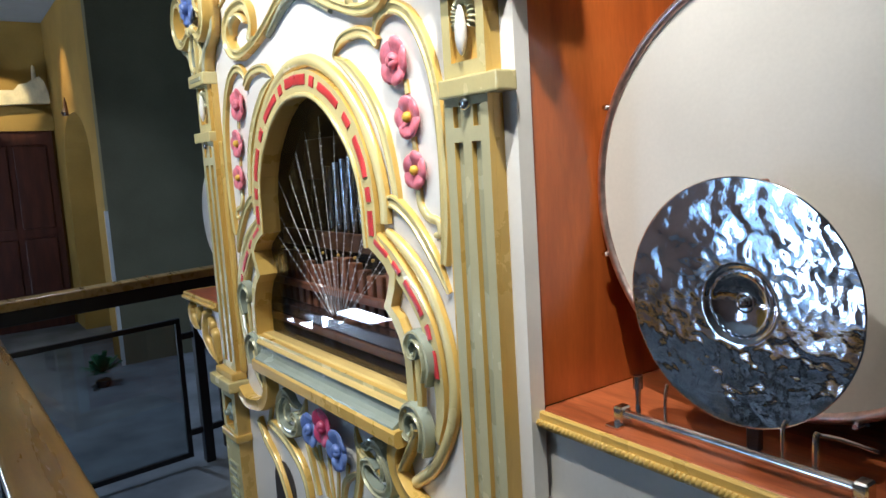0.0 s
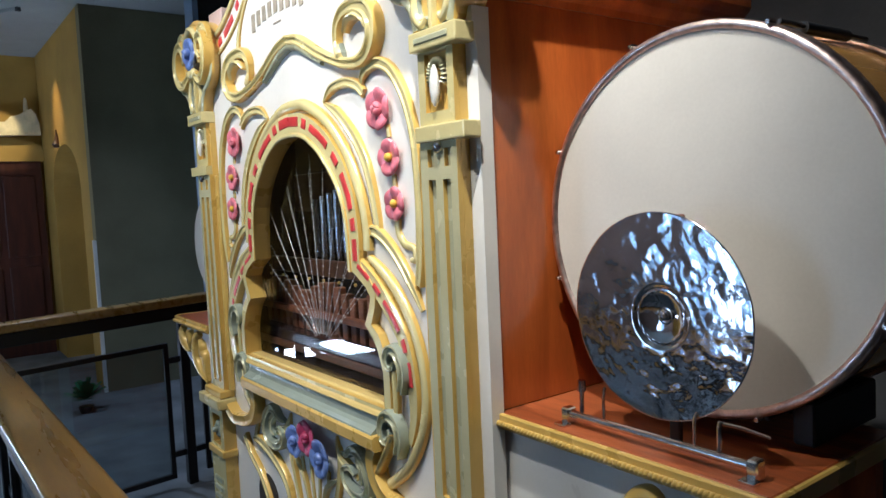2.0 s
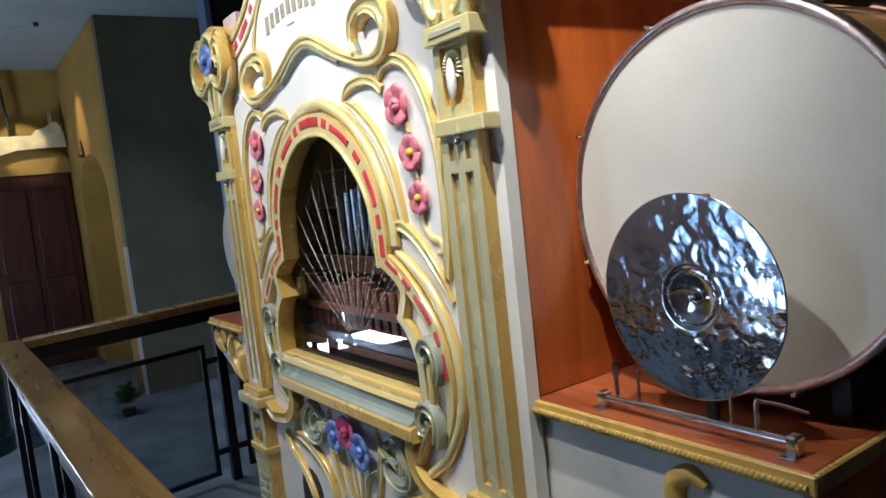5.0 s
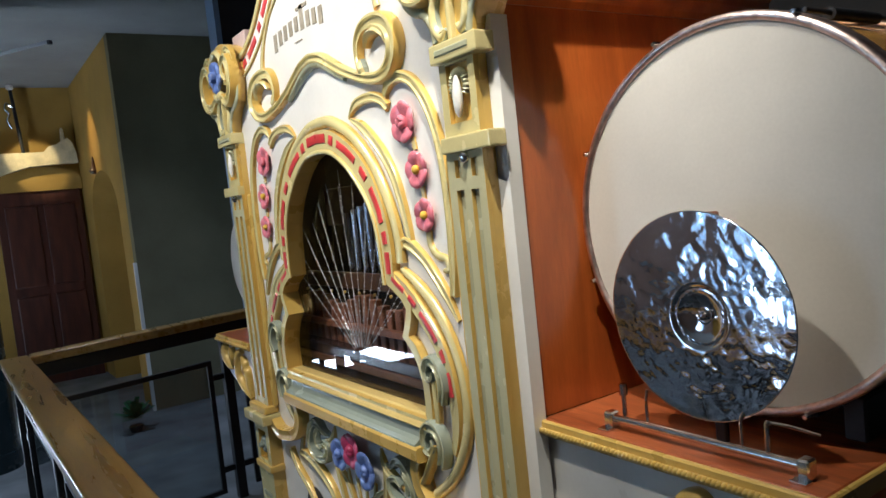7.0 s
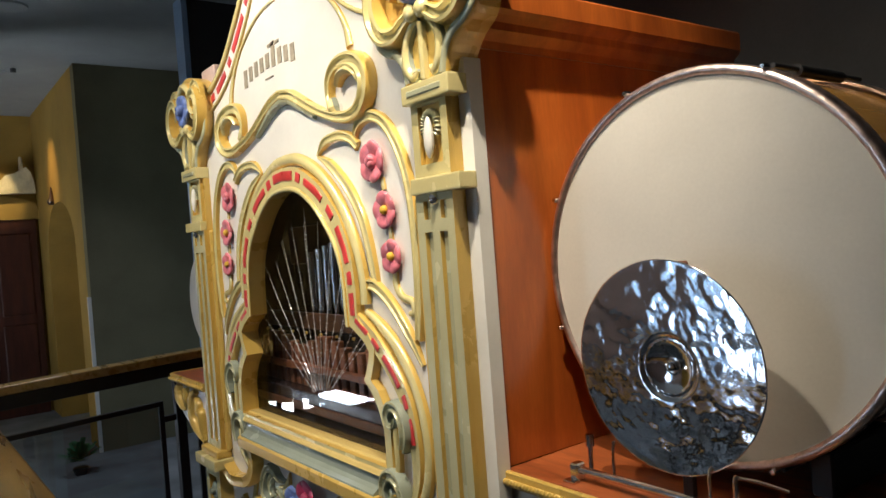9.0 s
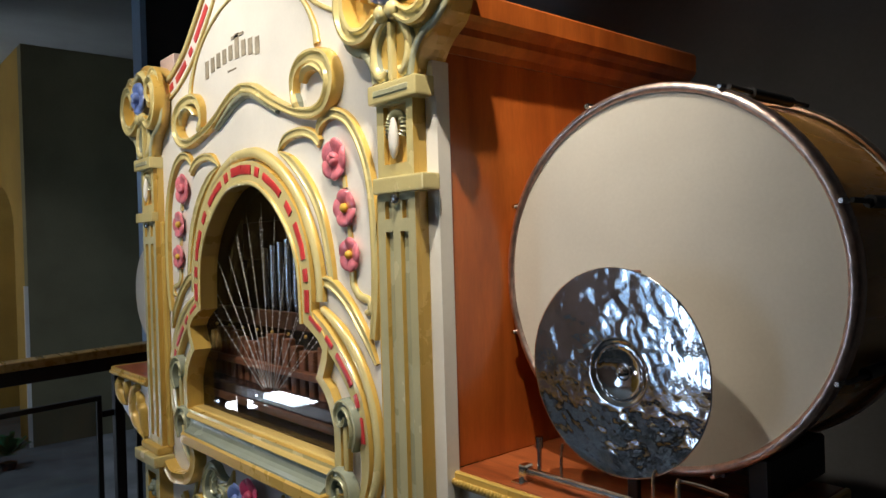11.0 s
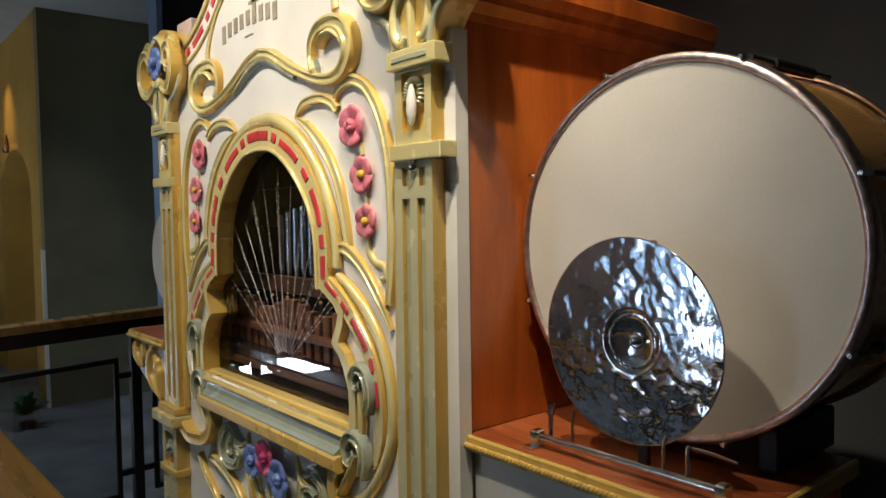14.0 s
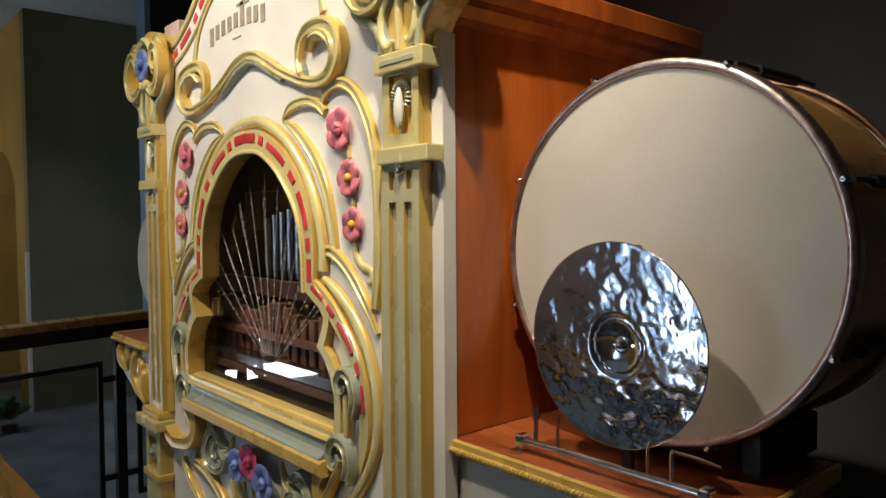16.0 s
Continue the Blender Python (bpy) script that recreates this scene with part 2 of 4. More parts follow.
def curve(pts, n=8):
    """Catmull-Rom through pts."""
    out = []
    p = [Vector((*q, 0) if len(q) == 2 else q) for q in pts]
    p = [2 * p[0] - p[1]] + p + [2 * p[-1] - p[-2]]
    for i in range(1, len(p) - 2):
        a, b, c, d = p[i - 1], p[i], p[i + 1], p[i + 2]
        for k in range(n):
            t = k / n
            out.append(0.5 * (2 * b + (c - a) * t + (2 * a - 5 * b + 4 * c - d) * t * t + (3 * b - a - 3 * c + d) * t ** 3))
    out.append(p[-2])
    return out


ROUND = [(-1, 0), (-1, 0.25), (-0.86, 0.62), (-0.5, 0.9), (0, 1), (0.5, 0.9), (0.86, 0.62), (1, 0.25), (1, 0)]
FLATTOP = [(-1, 0), (-1, 0.7), (-0.85, 1), (-0.2, 0.92), (0.2, 0.92), (0.85, 1), (1, 0.7), (1, 0)]
REED = [(-1, 0), (-1, 0.5), (-0.8, 0.95), (-0.5, 1.0), (-0.3, 0.72), (0, 0.66), (0.3, 0.72), (0.5, 1.0), (0.8, 0.95), (1, 0.5), (1, 0)]


def bm_ribbon(pts, width, height, sec=ROUND, n=8, y0=0.0, taper=None, bm=None, mirror=False, gold=(0, 1), lift=None):
    """A carved strap laid on the plane y = y0, along (x, z) points. Its flanks take the first material, its crown the second."""
    own = bmesh.new()
    width, height = width * 0.86, height * 0.56
    path = curve(pts, n)
    rows = []
    m = len(path) - 1
    for i, p in enumerate(path):
        d = path[min(m, i + 1)] - path[max(0, i - 1)]
        d.normalize()
        nx, nz = -d.y, d.x
        s = i / m
        k = 1.0
        if taper:
            x = s * (len(taper) - 1)
            j = min(int(x), len(taper) - 2)
            k = taper[j] + (taper[j + 1] - taper[j]) * (x - j)
        hh = height * (0.45 + 0.55 * k)
        up = 0.0
        if lift:
            x = s * (len(lift) - 1)
            j = min(int(x), len(lift) - 2)
            up = lift[j] + (lift[j + 1] - lift[j]) * (x - j)
        row = []
        for w, h in sec:
            yy = y0 - h * hh - (up if h > 0 else 0)
            row.append(own.verts.new((p.x + nx * w * width * 0.5 * k, yy, p.y + nz * w * width * 0.5 * k)))
        rows.append(row)
    q = len(sec)
    for a, b in zip(rows, rows[1:]):
        for j in range(q - 1):
            f = own.faces.new((a[j], a[j + 1], b[j + 1], b[j]))
            mid = abs(sec[j][0] + sec[j + 1][0]) / 2
            f.material_index = gold[1] if mid < 0.8 else gold[0]
    own.faces.new(rows[0])
    own.faces.new(rows[-1])
    if mirror:
        bmesh.ops.scale(own, vec=(-1, 1, 1), verts=own.verts)
    if bm is None:
        return own
    return merge(bm, own)


def bm_plate(outline, holes, y0, y1, bm=None, rim=0):
    """A board cut to outline (x, z) with holes, from y0 (front) to y1 (back). rim: the material of its cut edges."""
    own = bmesh.new()
    loops = [outline] + list(holes)
    for y in (y0, y1):
        edges = []
        for lp in loops:
            vs = [own.verts.new((x, y, z)) for x, z in lp]
            edges += [own.edges.new((vs[i], vs[(i + 1) % len(vs)])) for i in range(len(vs))]
        bmesh.ops.triangle_fill(own, edges=edges, use_beauty=True)
    for lp in loops:
        n = len(lp)
        f = [own.verts.new((x, y0, z)) for x, z in lp]
        b = [own.verts.new((x, y1, z)) for x, z in lp]
        for i in range(n):
            j = (i + 1) % n
            own.faces.new((f[i], f[j], b[j], b[i])).material_index = rim
    bmesh.ops.remove_doubles(own, verts=own.verts, dist=1e-5)
    if bm is None:
        return own
    return merge(bm, own)


def both(pts):
    """A closed outline from its right half, top to bottom."""
    return [(x, z) for x, z in pts] + [(-x, z) for x, z in reversed(pts) if abs(x) > 1e-6]


def xz(pts, n=6):
    return [(p.x, p.y) for p in curve(pts, n)]

# ---------------------------------------------------------------- the room
CEIL = 3.15


def slab(name, lo, hi, material, label="", category="", cuts=()):
    bm = bm_box(lo, hi)
    ob = link(name, bm, material, smooth=False)
    return tagged(ob, label, category, kind="structure")


slab("floor", (-9.0, -5.2, -0.12), (5.2, 3.2, 0.0), CARPET, "blue-grey carpet floor", "floor")
slab("ceiling", (-9.0, -5.2, CEIL), (5.2, 3.2, CEIL + 0.12), CEILPAINT, "grey painted ceiling", "ceiling")
slab("wall_north", (-2.60, 1.45, 0.0), (5.2, 1.57, CEIL), SLATEWALL, "dark slate grey painted wall", "wall")
slab("wall_east", (5.0, -5.0, 0.0), (5.12, 1.45, CEIL), WALLPAINT, "taupe painted wall", "wall")
slab("wall_dark", (-4.54, 0.29, 0.0), (-4.42, 3.2, CEIL), OLIVEWALL, "dark olive painted wall", "wall")
# Arched recess and dark finial imitate a shadow cast on the alcove wall.
arch_shadow_hole = [(-6.28, 0.0)] + [(-5.58 - 0.70 * math.cos(a), 1.70 + 0.43 * math.sin(a)) for a in [math.pi * k / 20 for k in range(21)]] + [(-4.88, 0.0)]
bm = bm_plate([(-6.80, 0.0)] + arch_shadow_hole + [(-4.54, 0.0), (-4.54, CEIL), (-6.80, CEIL)], [], 0.29, 0.75)
tagged(link("wall_alcove_side", bm, OCHREWALL, smooth=False), "ochre painted alcove wall, cut with an arch in place of a cast shadow", "wall", kind="structure")
slab("wall_corner_guard", (-4.445, 0.262, 0.0), (-4.412, 0.288, 1.26), CREAM, "thin pale corner guard on the dark wall", "trim")
slab("wall_niche_back", (-6.5, 0.752, 0.0), (-4.7, 0.80, 2.3), OCHREWALL, "ochre painted back of the arch that imitates a shadow", "wall")
fin = link("niche_finial", bm_lathe([(0.03, 0.0), (0.045, 0.03), (0.02, 0.07), (0.012, 0.12), (0.004, 0.17)], 12, at=(-5.78, 0.275, 2.12)), DARKWOOD)
tagged(fin, "dark finial shape imitating a finial's cast shadow", "finial")
slab("wall_alcove_end", (-6.92, -5.0, 0.0), (-6.80, 0.41, CEIL), OCHREWALL, "ochre painted end wall", "wall")
slab("wall_partition", (-2.72, 0.62, 0.0), (-2.60, 1.57, CEIL), BLACKFELT, "black painted partition wall", "wall")
slab("wall_post", (-2.735, 0.585, 0.0), (-2.585, 0.62, CEIL), DAYLITPOST, "end post of the partition, coloured blue-grey for the daylight on it", "trim")
slab("wall_passage", (-4.42, 3.08, 0.0), (-2.72, 3.2, CEIL), OLIVEWALL, "dark painted passage wall", "wall")
# the front wall with its windows, behind the camera
slab("wall_south_low", (-6.8, -5.2, 0.0), (5.2, -5.0, 0.10), WALLPAINT, "taupe painted wall under windows", "wall")
slab("wall_south_high", (-6.8, -5.2, 2.7), (5.2, -5.0, CEIL), WALLPAINT, "taupe painted wall over windows", "wall")
for i, (a, b) in enumerate(((-6.8, -2.15), (-1.60, -1.46), (-0.72, 5.2))):
    slab("wall_south_pier_%d" % (i + 1), (a, -5.2, 0.10), (b, -5.0, 2.7), WALLPAINT, "taupe painted wall pier", "wall")
for i, (a, b, top) in enumerate(((-2.15, -1.60, 2.7), (-1.46, -0.72, 2.7))):
    w = thing("window_%d" % (i + 1), "tall window with white frame", "window", at=((a + b) / 2, -5.1, 0.10))
    w["kind"] = "structure"
    bm = bmesh.new()
    for lo, hi in (((a, -5.14, 0.10), (a + 0.06, -5.06, top)), ((b - 0.06, -5.14, 0.10), (b, -5.06, top)), ((a + 0.06, -5.14, 0.10), (b - 0.06, -5.06, 0.16)),
                   ((a + 0.06, -5.14, top - 0.06), (b - 0.06, -5.06, top)), (((a + b) / 2 - 0.02, -5.13, 0.16), ((a + b) / 2 + 0.02, -5.07, top - 0.06))):
        bm_box(lo, hi, bm=bm)
    bmesh.ops.translate(bm, vec=(-(a + b) / 2, 5.1, -0.10), verts=bm.verts)
    part("window_frame", bm, CREAM, w, smooth=False)
    bm = bm_quad((a + 0.05, -5.10, 0.15), (a + 0.05, -5.10, top - 0.05), (b - 0.05, -5.10, top - 0.05), (b - 0.05, -5.10, 0.15))
    bmesh.ops.translate(bm, vec=(-(a + b) / 2, 5.1, -0.10), verts=bm.verts)
    p = part("pane", bm, PANE, w, smooth=False)
    p.visible_shadow = False
bm = bmesh.new()
bm.faces.new([bm.verts.new(v) for v in ((-3.6, -5.6, 0.0), (-1.54, -5.6, 0.0), (-1.54, -5.6, 3.2), (-3.6, -5.6, 3.2))])
tagged(link("backdrop", bm, SKYGLOW, smooth=False), "pale daylight sky outside the window", "sky", kind="structure")
bm = bm_quad((-1.538, -5.6, 0.0), (1.2, -5.6, 0.0), (1.2, -5.6, 3.2), (-1.538, -5.6, 3.2))
tagged(link("backdrop", bm, BRIGHTSKY, smooth=False), "bright daylight sky outside the narrow window", "sky", kind="structure")

# ---------------------------------------------------------------- the organ
organ = thing("band_organ", "cream and gold carved band organ in a red wooden case", "band organ")

# facade board with the arched window
ARCH_IN = [(0, 1.695), (0.065, 1.690), (0.115, 1.675), (0.168, 1.645), (0.203, 1.618), (0.242, 1.580), (0.276, 1.540), (0.306, 1.482), (0.318, 1.428), (0.322, 1.372), (0.324, 1.312),
           (0.352, 1.298), (0.393, 1.274), (0.414, 1.250), (0.405, 1.222), (0.380, 1.176), (0.414, 1.148), (0.438, 1.114), (0.457, 1.066), (0.458, 1.02), (0.456, 0.972)]
RED_OUT = [(0, 1.754), (0.075, 1.748), (0.136, 1.727), (0.190, 1.699), (0.232, 1.672), (0.278, 1.630), (0.316, 1.586), (0.352, 1.514), (0.367, 1.445), (0.371, 1.388), (0.368, 1.345)]
GOLD_TOP = [(0, 1.777), (0.065, 1.772), (0.127, 1.752), (0.18, 1.727), (0.225, 1.698), (0.275, 1.655), (0.316, 1.606), (0.350, 1.548), (0.378, 1.484), (0.392, 1.42), (0.392, 1.366)]
GOLD_LOW = [(0.395, 1.348), (0.452, 1.318), (0.515, 1.272), (0.571, 1.205), (0.606, 1.130), (0.619, 1.056), (0.617, 1.004), (0.603, 0.952), (0.572, 0.893), (0.520, 0.828), (0.445, 0.772)]

CROWN = [(0, 2.50), (0.10, 2.48), (0.20, 2.41), (0.28, 2.325), (0.36, 2.255), (0.45, 2.185), (0.55, 2.135), (0.66, 2.10)]
outline = both(xz(CROWN, 4) + [(0.79, 2.08), (0.806, 1.90), (0.806, 0.10)])
hole = both([(x * 1.045 if x else 0, z + 0.012 if z > 1.0 else z - 0.012) for x, z in ARCH_IN])
part("facade_panel", bm_plate(outline, [hole], 0.0, 0.020), CREAM, organ, "cream painted carved front board", smooth=False)
for s in (1, -1):
    # bevelled cream edge board: chamfered up to its stop, square above
    bm = bmesh.new()
    rows = []
    for z, c in ((0.10, 1), (1.79, 1), (1.845, 0.0), (1.875, 0.0)):
        rows.append([bm.verts.new((s * x, y, z)) for x, y in ((0.8065, 0.0), (0.830 - 0.020 * c, 0.0), (0.830, 0.010 * c), (0.830, 0.044), (0.8065, 0.044))])
    for p, q in zip(rows, rows[1:]):
        for k in range(5):
            bm.faces.new((p[k], p[(k + 1) % 5], q[(k + 1) % 5], q[k]))
    bm.faces.new(rows[0])
    bm.faces.new(rows[-1])
    part("edge_board", bm, CREAM, organ, "cream bevelled edge board", smooth=False)

FRAME_LOW = [(0.374, 1.327), (0.412, 1.298), (0.440, 1.262), (0.433, 1.226), (0.412, 1.180), (0.442, 1.158), (0.466, 1.122), (0.486, 1.072), (0.486, 1.02), (0.484, 0.930)]
part("arch_frame", bm_plate(both(xz(RED_OUT, 3) + FRAME_LOW), [both(ARCH_IN)], -0.024, 0.034, rim=1), [PALE, GOLD], organ, "pale gold arched window frame", smooth=False)
for s in (False, True):
    part("band_strap", bm_ribbon([(0.350, 1.330), (0.376, 1.315), (0.427, 1.284), (0.472, 1.246), (0.515, 1.203), (0.551, 1.155), (0.572, 1.095), (0.579, 1.03), (0.573, 0.97), (0.548, 0.90)], 0.056, 0.040, sec=FLATTOP, y0=0.0, mirror=s, taper=[0.9, 1, 1, 1, 1, 1, 0.9, 0.7, 0.4]), [GOLD, PALE], organ, "pale gold strap with red inlays")
for s in (False, True):
    part("arch_bead", bm_ribbon([(x - 0.004, z - 0.004) for x, z in ARCH_IN[:11]], 0.016, 0.012, y0=-0.024, mirror=s), [GOLD, PALE], organ)
    part("arch_moulding", bm_ribbon(GOLD_TOP, 0.040, 0.034, y0=-0.002, mirror=s), [GOLD, PALE], organ)
    part("arch_moulding", bm_ribbon(GOLD_LOW, 0.036, 0.032, y0=-0.002, mirror=s, taper=[0.6, 1, 1, 1, 1, 1, 1, 1]), [GOLD, PALE], organ)


def at_length(path, a, b, n=6):
    """The stretch of a polyline between the shares a and b of its length."""
    p = [Vector(q) for q in path]
    L = [0]
    for u, v in zip(p, p[1:]):
        L.append(L[-1] + (v - u).length)
    out = []
    for k in range(n + 1):
        d = (a + (b - a) * k / n) * L[-1]
        i = max(j for j in range(len(L) - 1) if L[j] <= d + 1e-9)
        out.append(tuple(p[i].lerp(p[i + 1], (d - L[i]) / (L[i + 1] - L[i]))))
    return out


def inlay(path, spans, width, y0, mirror):
    for a, b in spans:
        part("red_inlay", bm_ribbon(at_length(path, a, b), width, 0.005, sec=[(-1, 0), (-1, 0.8), (-0.9, 1), (0.9, 1), (1, 0.8), (1, 0)], n=2, y0=y0, mirror=mirror), RED, organ)


RED_MID_TOP = [(0, 1.731), (0.07, 1.725), (0.127, 1.705), (0.18, 1.678), (0.218, 1.652), (0.262, 1.612), (0.297, 1.570), (0.331, 1.503), (0.345, 1.44), (0.349, 1.387), (0.349, 1.335)]
RED_MID_LOW = [(0.356, 1.326), (0.376, 1.314), (0.427, 1.284), (0.472, 1.246), (0.515, 1.203), (0.551, 1.155), (0.572, 1.095), (0.580, 1.03)]
bmid = [(0.0, 0.105), (0.15, 0.19), (0.235, 0.42), (0.48, 0.545), (0.60, 0.77), (0.81, 0.865), (0.90, 0.995)]
for s in (False, True):
    inlay(RED_MID_TOP, bmid[:2], 0.031, -0.024, s)
    inlay(RED_MID_TOP, bmid[2:], 0.024, -0.024, s)
    inlay(RED_MID_LOW, [(0.0, 0.16), (0.22, 0.31), (0.37, 0.60), (0.66, 0.74), (0.80, 0.95)], 0.017, -0.0215, s)

# straps, leaves and scrolls of the front, alike on both sides
for s in (False, True):
    def strap(name, pts, w, h, sec=REED, taper=None, mats=(GOLD, PALE), label="", y0=0.0, lift=None):
        return part(name, bm_ribbon(pts, w, h, sec=sec, taper=taper, y0=y0, mirror=s, lift=lift), list(mats), organ, label)
    strap("leaf_strap", [(0.19, 1.762), (0.222, 1.785), (0.262, 1.797), (0.325, 1.797), (0.375, 1.782), (0.405, 1.758)], 0.034, 0.024, taper=[0.25, 0.9, 1, 1, 0.9])
    strap("leaf_strap", [(0.190, 1.762), (0.25, 1.735), (0.30, 1.70), (0.355, 1.648), (0.398, 1.585), (0.422, 1.52), (0.438, 1.45), (0.446, 1.40)], 0.040, 0.022, taper=[0.25, 0.9, 1, 1, 1, 0.9, 0.7])
    strap("loop_strap", [(0.395, 1.775), (0.405, 1.800), (0.435, 1.818), (0.480, 1.820), (0.532, 1.796), (0.575, 1.745), (0.606, 1.680), (0.622, 1.61), (0.628, 1.53), (0.628, 1.44), (0.622, 1.36), (0.610, 1.29)],
          0.036, 0.026, taper=[0.4, 0.9, 1, 1, 1, 1, 1, 1, 0.8])
    strap("leaf_strap", [(0.402, 1.378), (0.398, 1.404), (0.420, 1.416), (0.462, 1.400), (0.517, 1.360), (0.580, 1.290), (0.616, 1.232)], 0.036, 0.024, taper=[0.3, 0.9, 1.1, 1, 1, 0.4])
    strap("stem", [(0.500, 1.67), (0.505, 1.64)], 0.02, 0.012, sec=ROUND)
    strap("stem", [(0.518, 1.55), (0.522, 1.52)], 0.02, 0.012, sec=ROUND)
    strap("stem_curl", [(0.527, 1.445), (0.529, 1.41), (0.552, 1.385), (0.588, 1.376), (0.594, 1.352), (0.574, 1.348)], 0.026, 0.016, sec=ROUND, taper=[1, 1, 0.9, 0.8, 0.9, 0.5])
    # the long scroll of the crown
    h = 0.020 if s else 0.0  # the two carved halves hang unevenly
    strap("crown_scroll", [(0.0, 1.966), (0.06, 1.955), (0.12, 1.928 + h * 0.2), (0.18, 1.898 + h * 0.4), (0.255, 1.867 + h * 0.7), (0.325, 1.845 + h), (0.395, 1.836 + h), (0.450, 1.848 + h), (0.481, 1.884 + h), (0.479, 1.924 + h), (0.448, 1.957 + h),
                           (0.392, 1.974 + h), (0.337, 1.970 + h), (0.302, 1.944 + h), (0.293, 1.908 + h), (0.300, 1.876 + h)],
          0.048, 0.046, sec=REED, taper=[0.8, 0.8, 0.75, 0.7, 0.65, 0.75, 0.85, 1.05, 1.2, 1.25, 1.2, 1.05, 0.9, 0.75, 0.6, 0.55], lift=[0, 0, 0, 0, 0, 0, 0, 0.002, 0.003, 0.003, 0.002, 0, 0, 0, 0, 0])
    strap("scroll_leaf", [(0.0, 1.950), (0.06, 1.938), (0.115, 1.910 + h * 0.2), (0.165, 1.884 + h * 0.3), (0.195, 1.868 + h * 0.4)], 0.030, 0.034, sec=ROUND, taper=[1.1, 1.1, 0.9, 0.7, 0.5], mats=(STEEL, SAGE))
    strap("scroll_core", [(0.452, 1.902 + h), (0.440, 1.930 + h), (0.405, 1.947 + h), (0.365, 1.944 + h), (0.338, 1.920 + h)], 0.026, 0.060, sec=ROUND, taper=[0.4, 0.9, 1, 0.9, 0.4])
    strap("scroll_bulb", [(0.293, 1.905 + h), (0.300, 1.885 + h), (0.308, 1.868 + h), (0.316, 1.858 + h)], 0.032, 0.046, sec=ROUND, taper=[0.6, 1, 1.05, 0.5], mats=(STEEL, PALE))
    strap("crown_band", [(0.40, 2.005), (0.385, 2.06), (0.345, 2.12), (0.28, 2.175), (0.19, 2.22), (0.10, 2.245), (0.0, 2.252)], 0.020, 0.014, sec=ROUND, taper=[1.6, 1.2, 0.8, 0.6, 0.5, 0.5])
    strap("crown_edge", [(x - 0.012, z - 0.015) for x, z in CROWN], 0.028, 0.02, sec=ROUND)
    strap("crown_edge", [(max(0, x - 0.062), z - 0.072) for x, z in CROWN], 0.014, 0.014, sec=ROUND)
    inlay([(max(0, x - 0.038), z - 0.044) for x, z in CROWN], [(0.10, 0.28), (0.33, 0.37), (0.42, 0.60), (0.64, 0.68), (0.73, 0.86), (0.90, 0.98)], 0.028, 0.0, s)


def bm_flower(r, petals=5, bud=True, depth=0.02, turn=0.0):
    """A carved rose seen from the front: cupped petals round a heart, facing -y."""
    bm = bmesh.new()
    for k in range(petals):
        a = 2 * math.pi * k / petals + turn
        own = bmesh.new()
        bmesh.ops.create_uvsphere(own, u_segments=12, v_segments=8, radius=1)
        for v in own.verts:
            cup = 1 - 0.35 * max(0, 1 - (v.co.x ** 2 + v.co.z ** 2))
            v.co.y *= cup
            if v.co.y > 0:
                v.co.y *= 0.2
        m = Matrix.Rotation(a, 4, "Y") @ Matrix.Translation((0, -depth * 0.3, r * 0.53)) @ Matrix.Rotation(0.35, 4, "X") @ Matrix.Diagonal((r * 0.60, depth * 0.75, r * 0.48, 1))
        merge(bm, own, m)
    if bud:
        for k in range(3):
            own = bmesh.new()
            bmesh.ops.create_uvsphere(own, u_segments=10, v_segments=6, radius=1)
            a = 2.1 * k + 0.5
            m = Matrix.Rotation(a, 4, "Y") @ Matrix.Translation((0, -depth * 0.8, r * 0.16)) @ Matrix.Diagonal((r * 0.28, depth * 0.6, r * 0.17, 1))
            merge(bm, own, m)
    return bm


def bm_ball(r, flat=1.0, seg=12):
    bm = bmesh.new()
    bmesh.ops.create_uvsphere(bm, u_segments=seg, v_segments=seg // 2 + 2, radius=r)
    bmesh.ops.scale(bm, vec=(1, flat, 1), verts=bm.verts)
    return bm


def flower(x, z, r, material, y=0.0, bud=True, heart=None, turn=0.0):
    bm = bm_flower(r, 5, bud, 0.019, turn)
    bmesh.ops.translate(bm, vec=(x, y, z), verts=bm.verts)
    f = part("rose", bm, material, organ)
    if heart:
        b = bm_ball(r * 0.25, 0.9)
        bmesh.ops.translate(b, vec=(x, y - 0.013, z), verts=b.verts)
        part("heart", b, heart, f, "yellow heart")


for s in (1, -1):
    flower(s * 0.474, 1.711, 0.054, PINK, turn=0.3)
    flower(s * 0.513, 1.592, 0.047, PINK, bud=False, heart=YOLK, turn=1.0)
    flower(s * 0.527, 1.482, 0.043, PINK, bud=False, heart=YOLK, turn=0.2)

part("crown_brace", bm_box((-0.73, 0.021, 2.02), (-0.60, 0.05, 2.205), 0.004), mat("pinkish_primer", (0.62, 0.48, 0.44), 0.6), organ, "pinkish unpainted board behind the crown", smooth=False)
# the maker's name as plain bars
for k, (h, up) in enumerate(((0.056, 0), (0.046, 0.003), (0.046, 0.004), (0.044, 0.004), (0.044, 0.006), (0.074, 0.018), (0.046, 0.006), (0.046, 0.005), (0.050, 0.002))):
    x = -0.262 + k * 0.0430
    z = 2.072 + up + 0.012 * math.sin(math.pi * k / 8)
    bm = bm_box((x - 0.015, -0.002, z - h / 2), (x + 0.010, 0.001, z + h / 2))
    part("lettering_bar", bm, LETTER, organ, smooth=False)
part("lettering_bar", bm_box((-0.085, -0.002, 2.126), (-0.005, 0.001, 2.135)), LETTER, organ, smooth=False)
part("lettering_bar", bm_box((-0.115, -0.002, 2.036), (-0.060, 0.001, 2.040)), LETTER, organ, smooth=False)


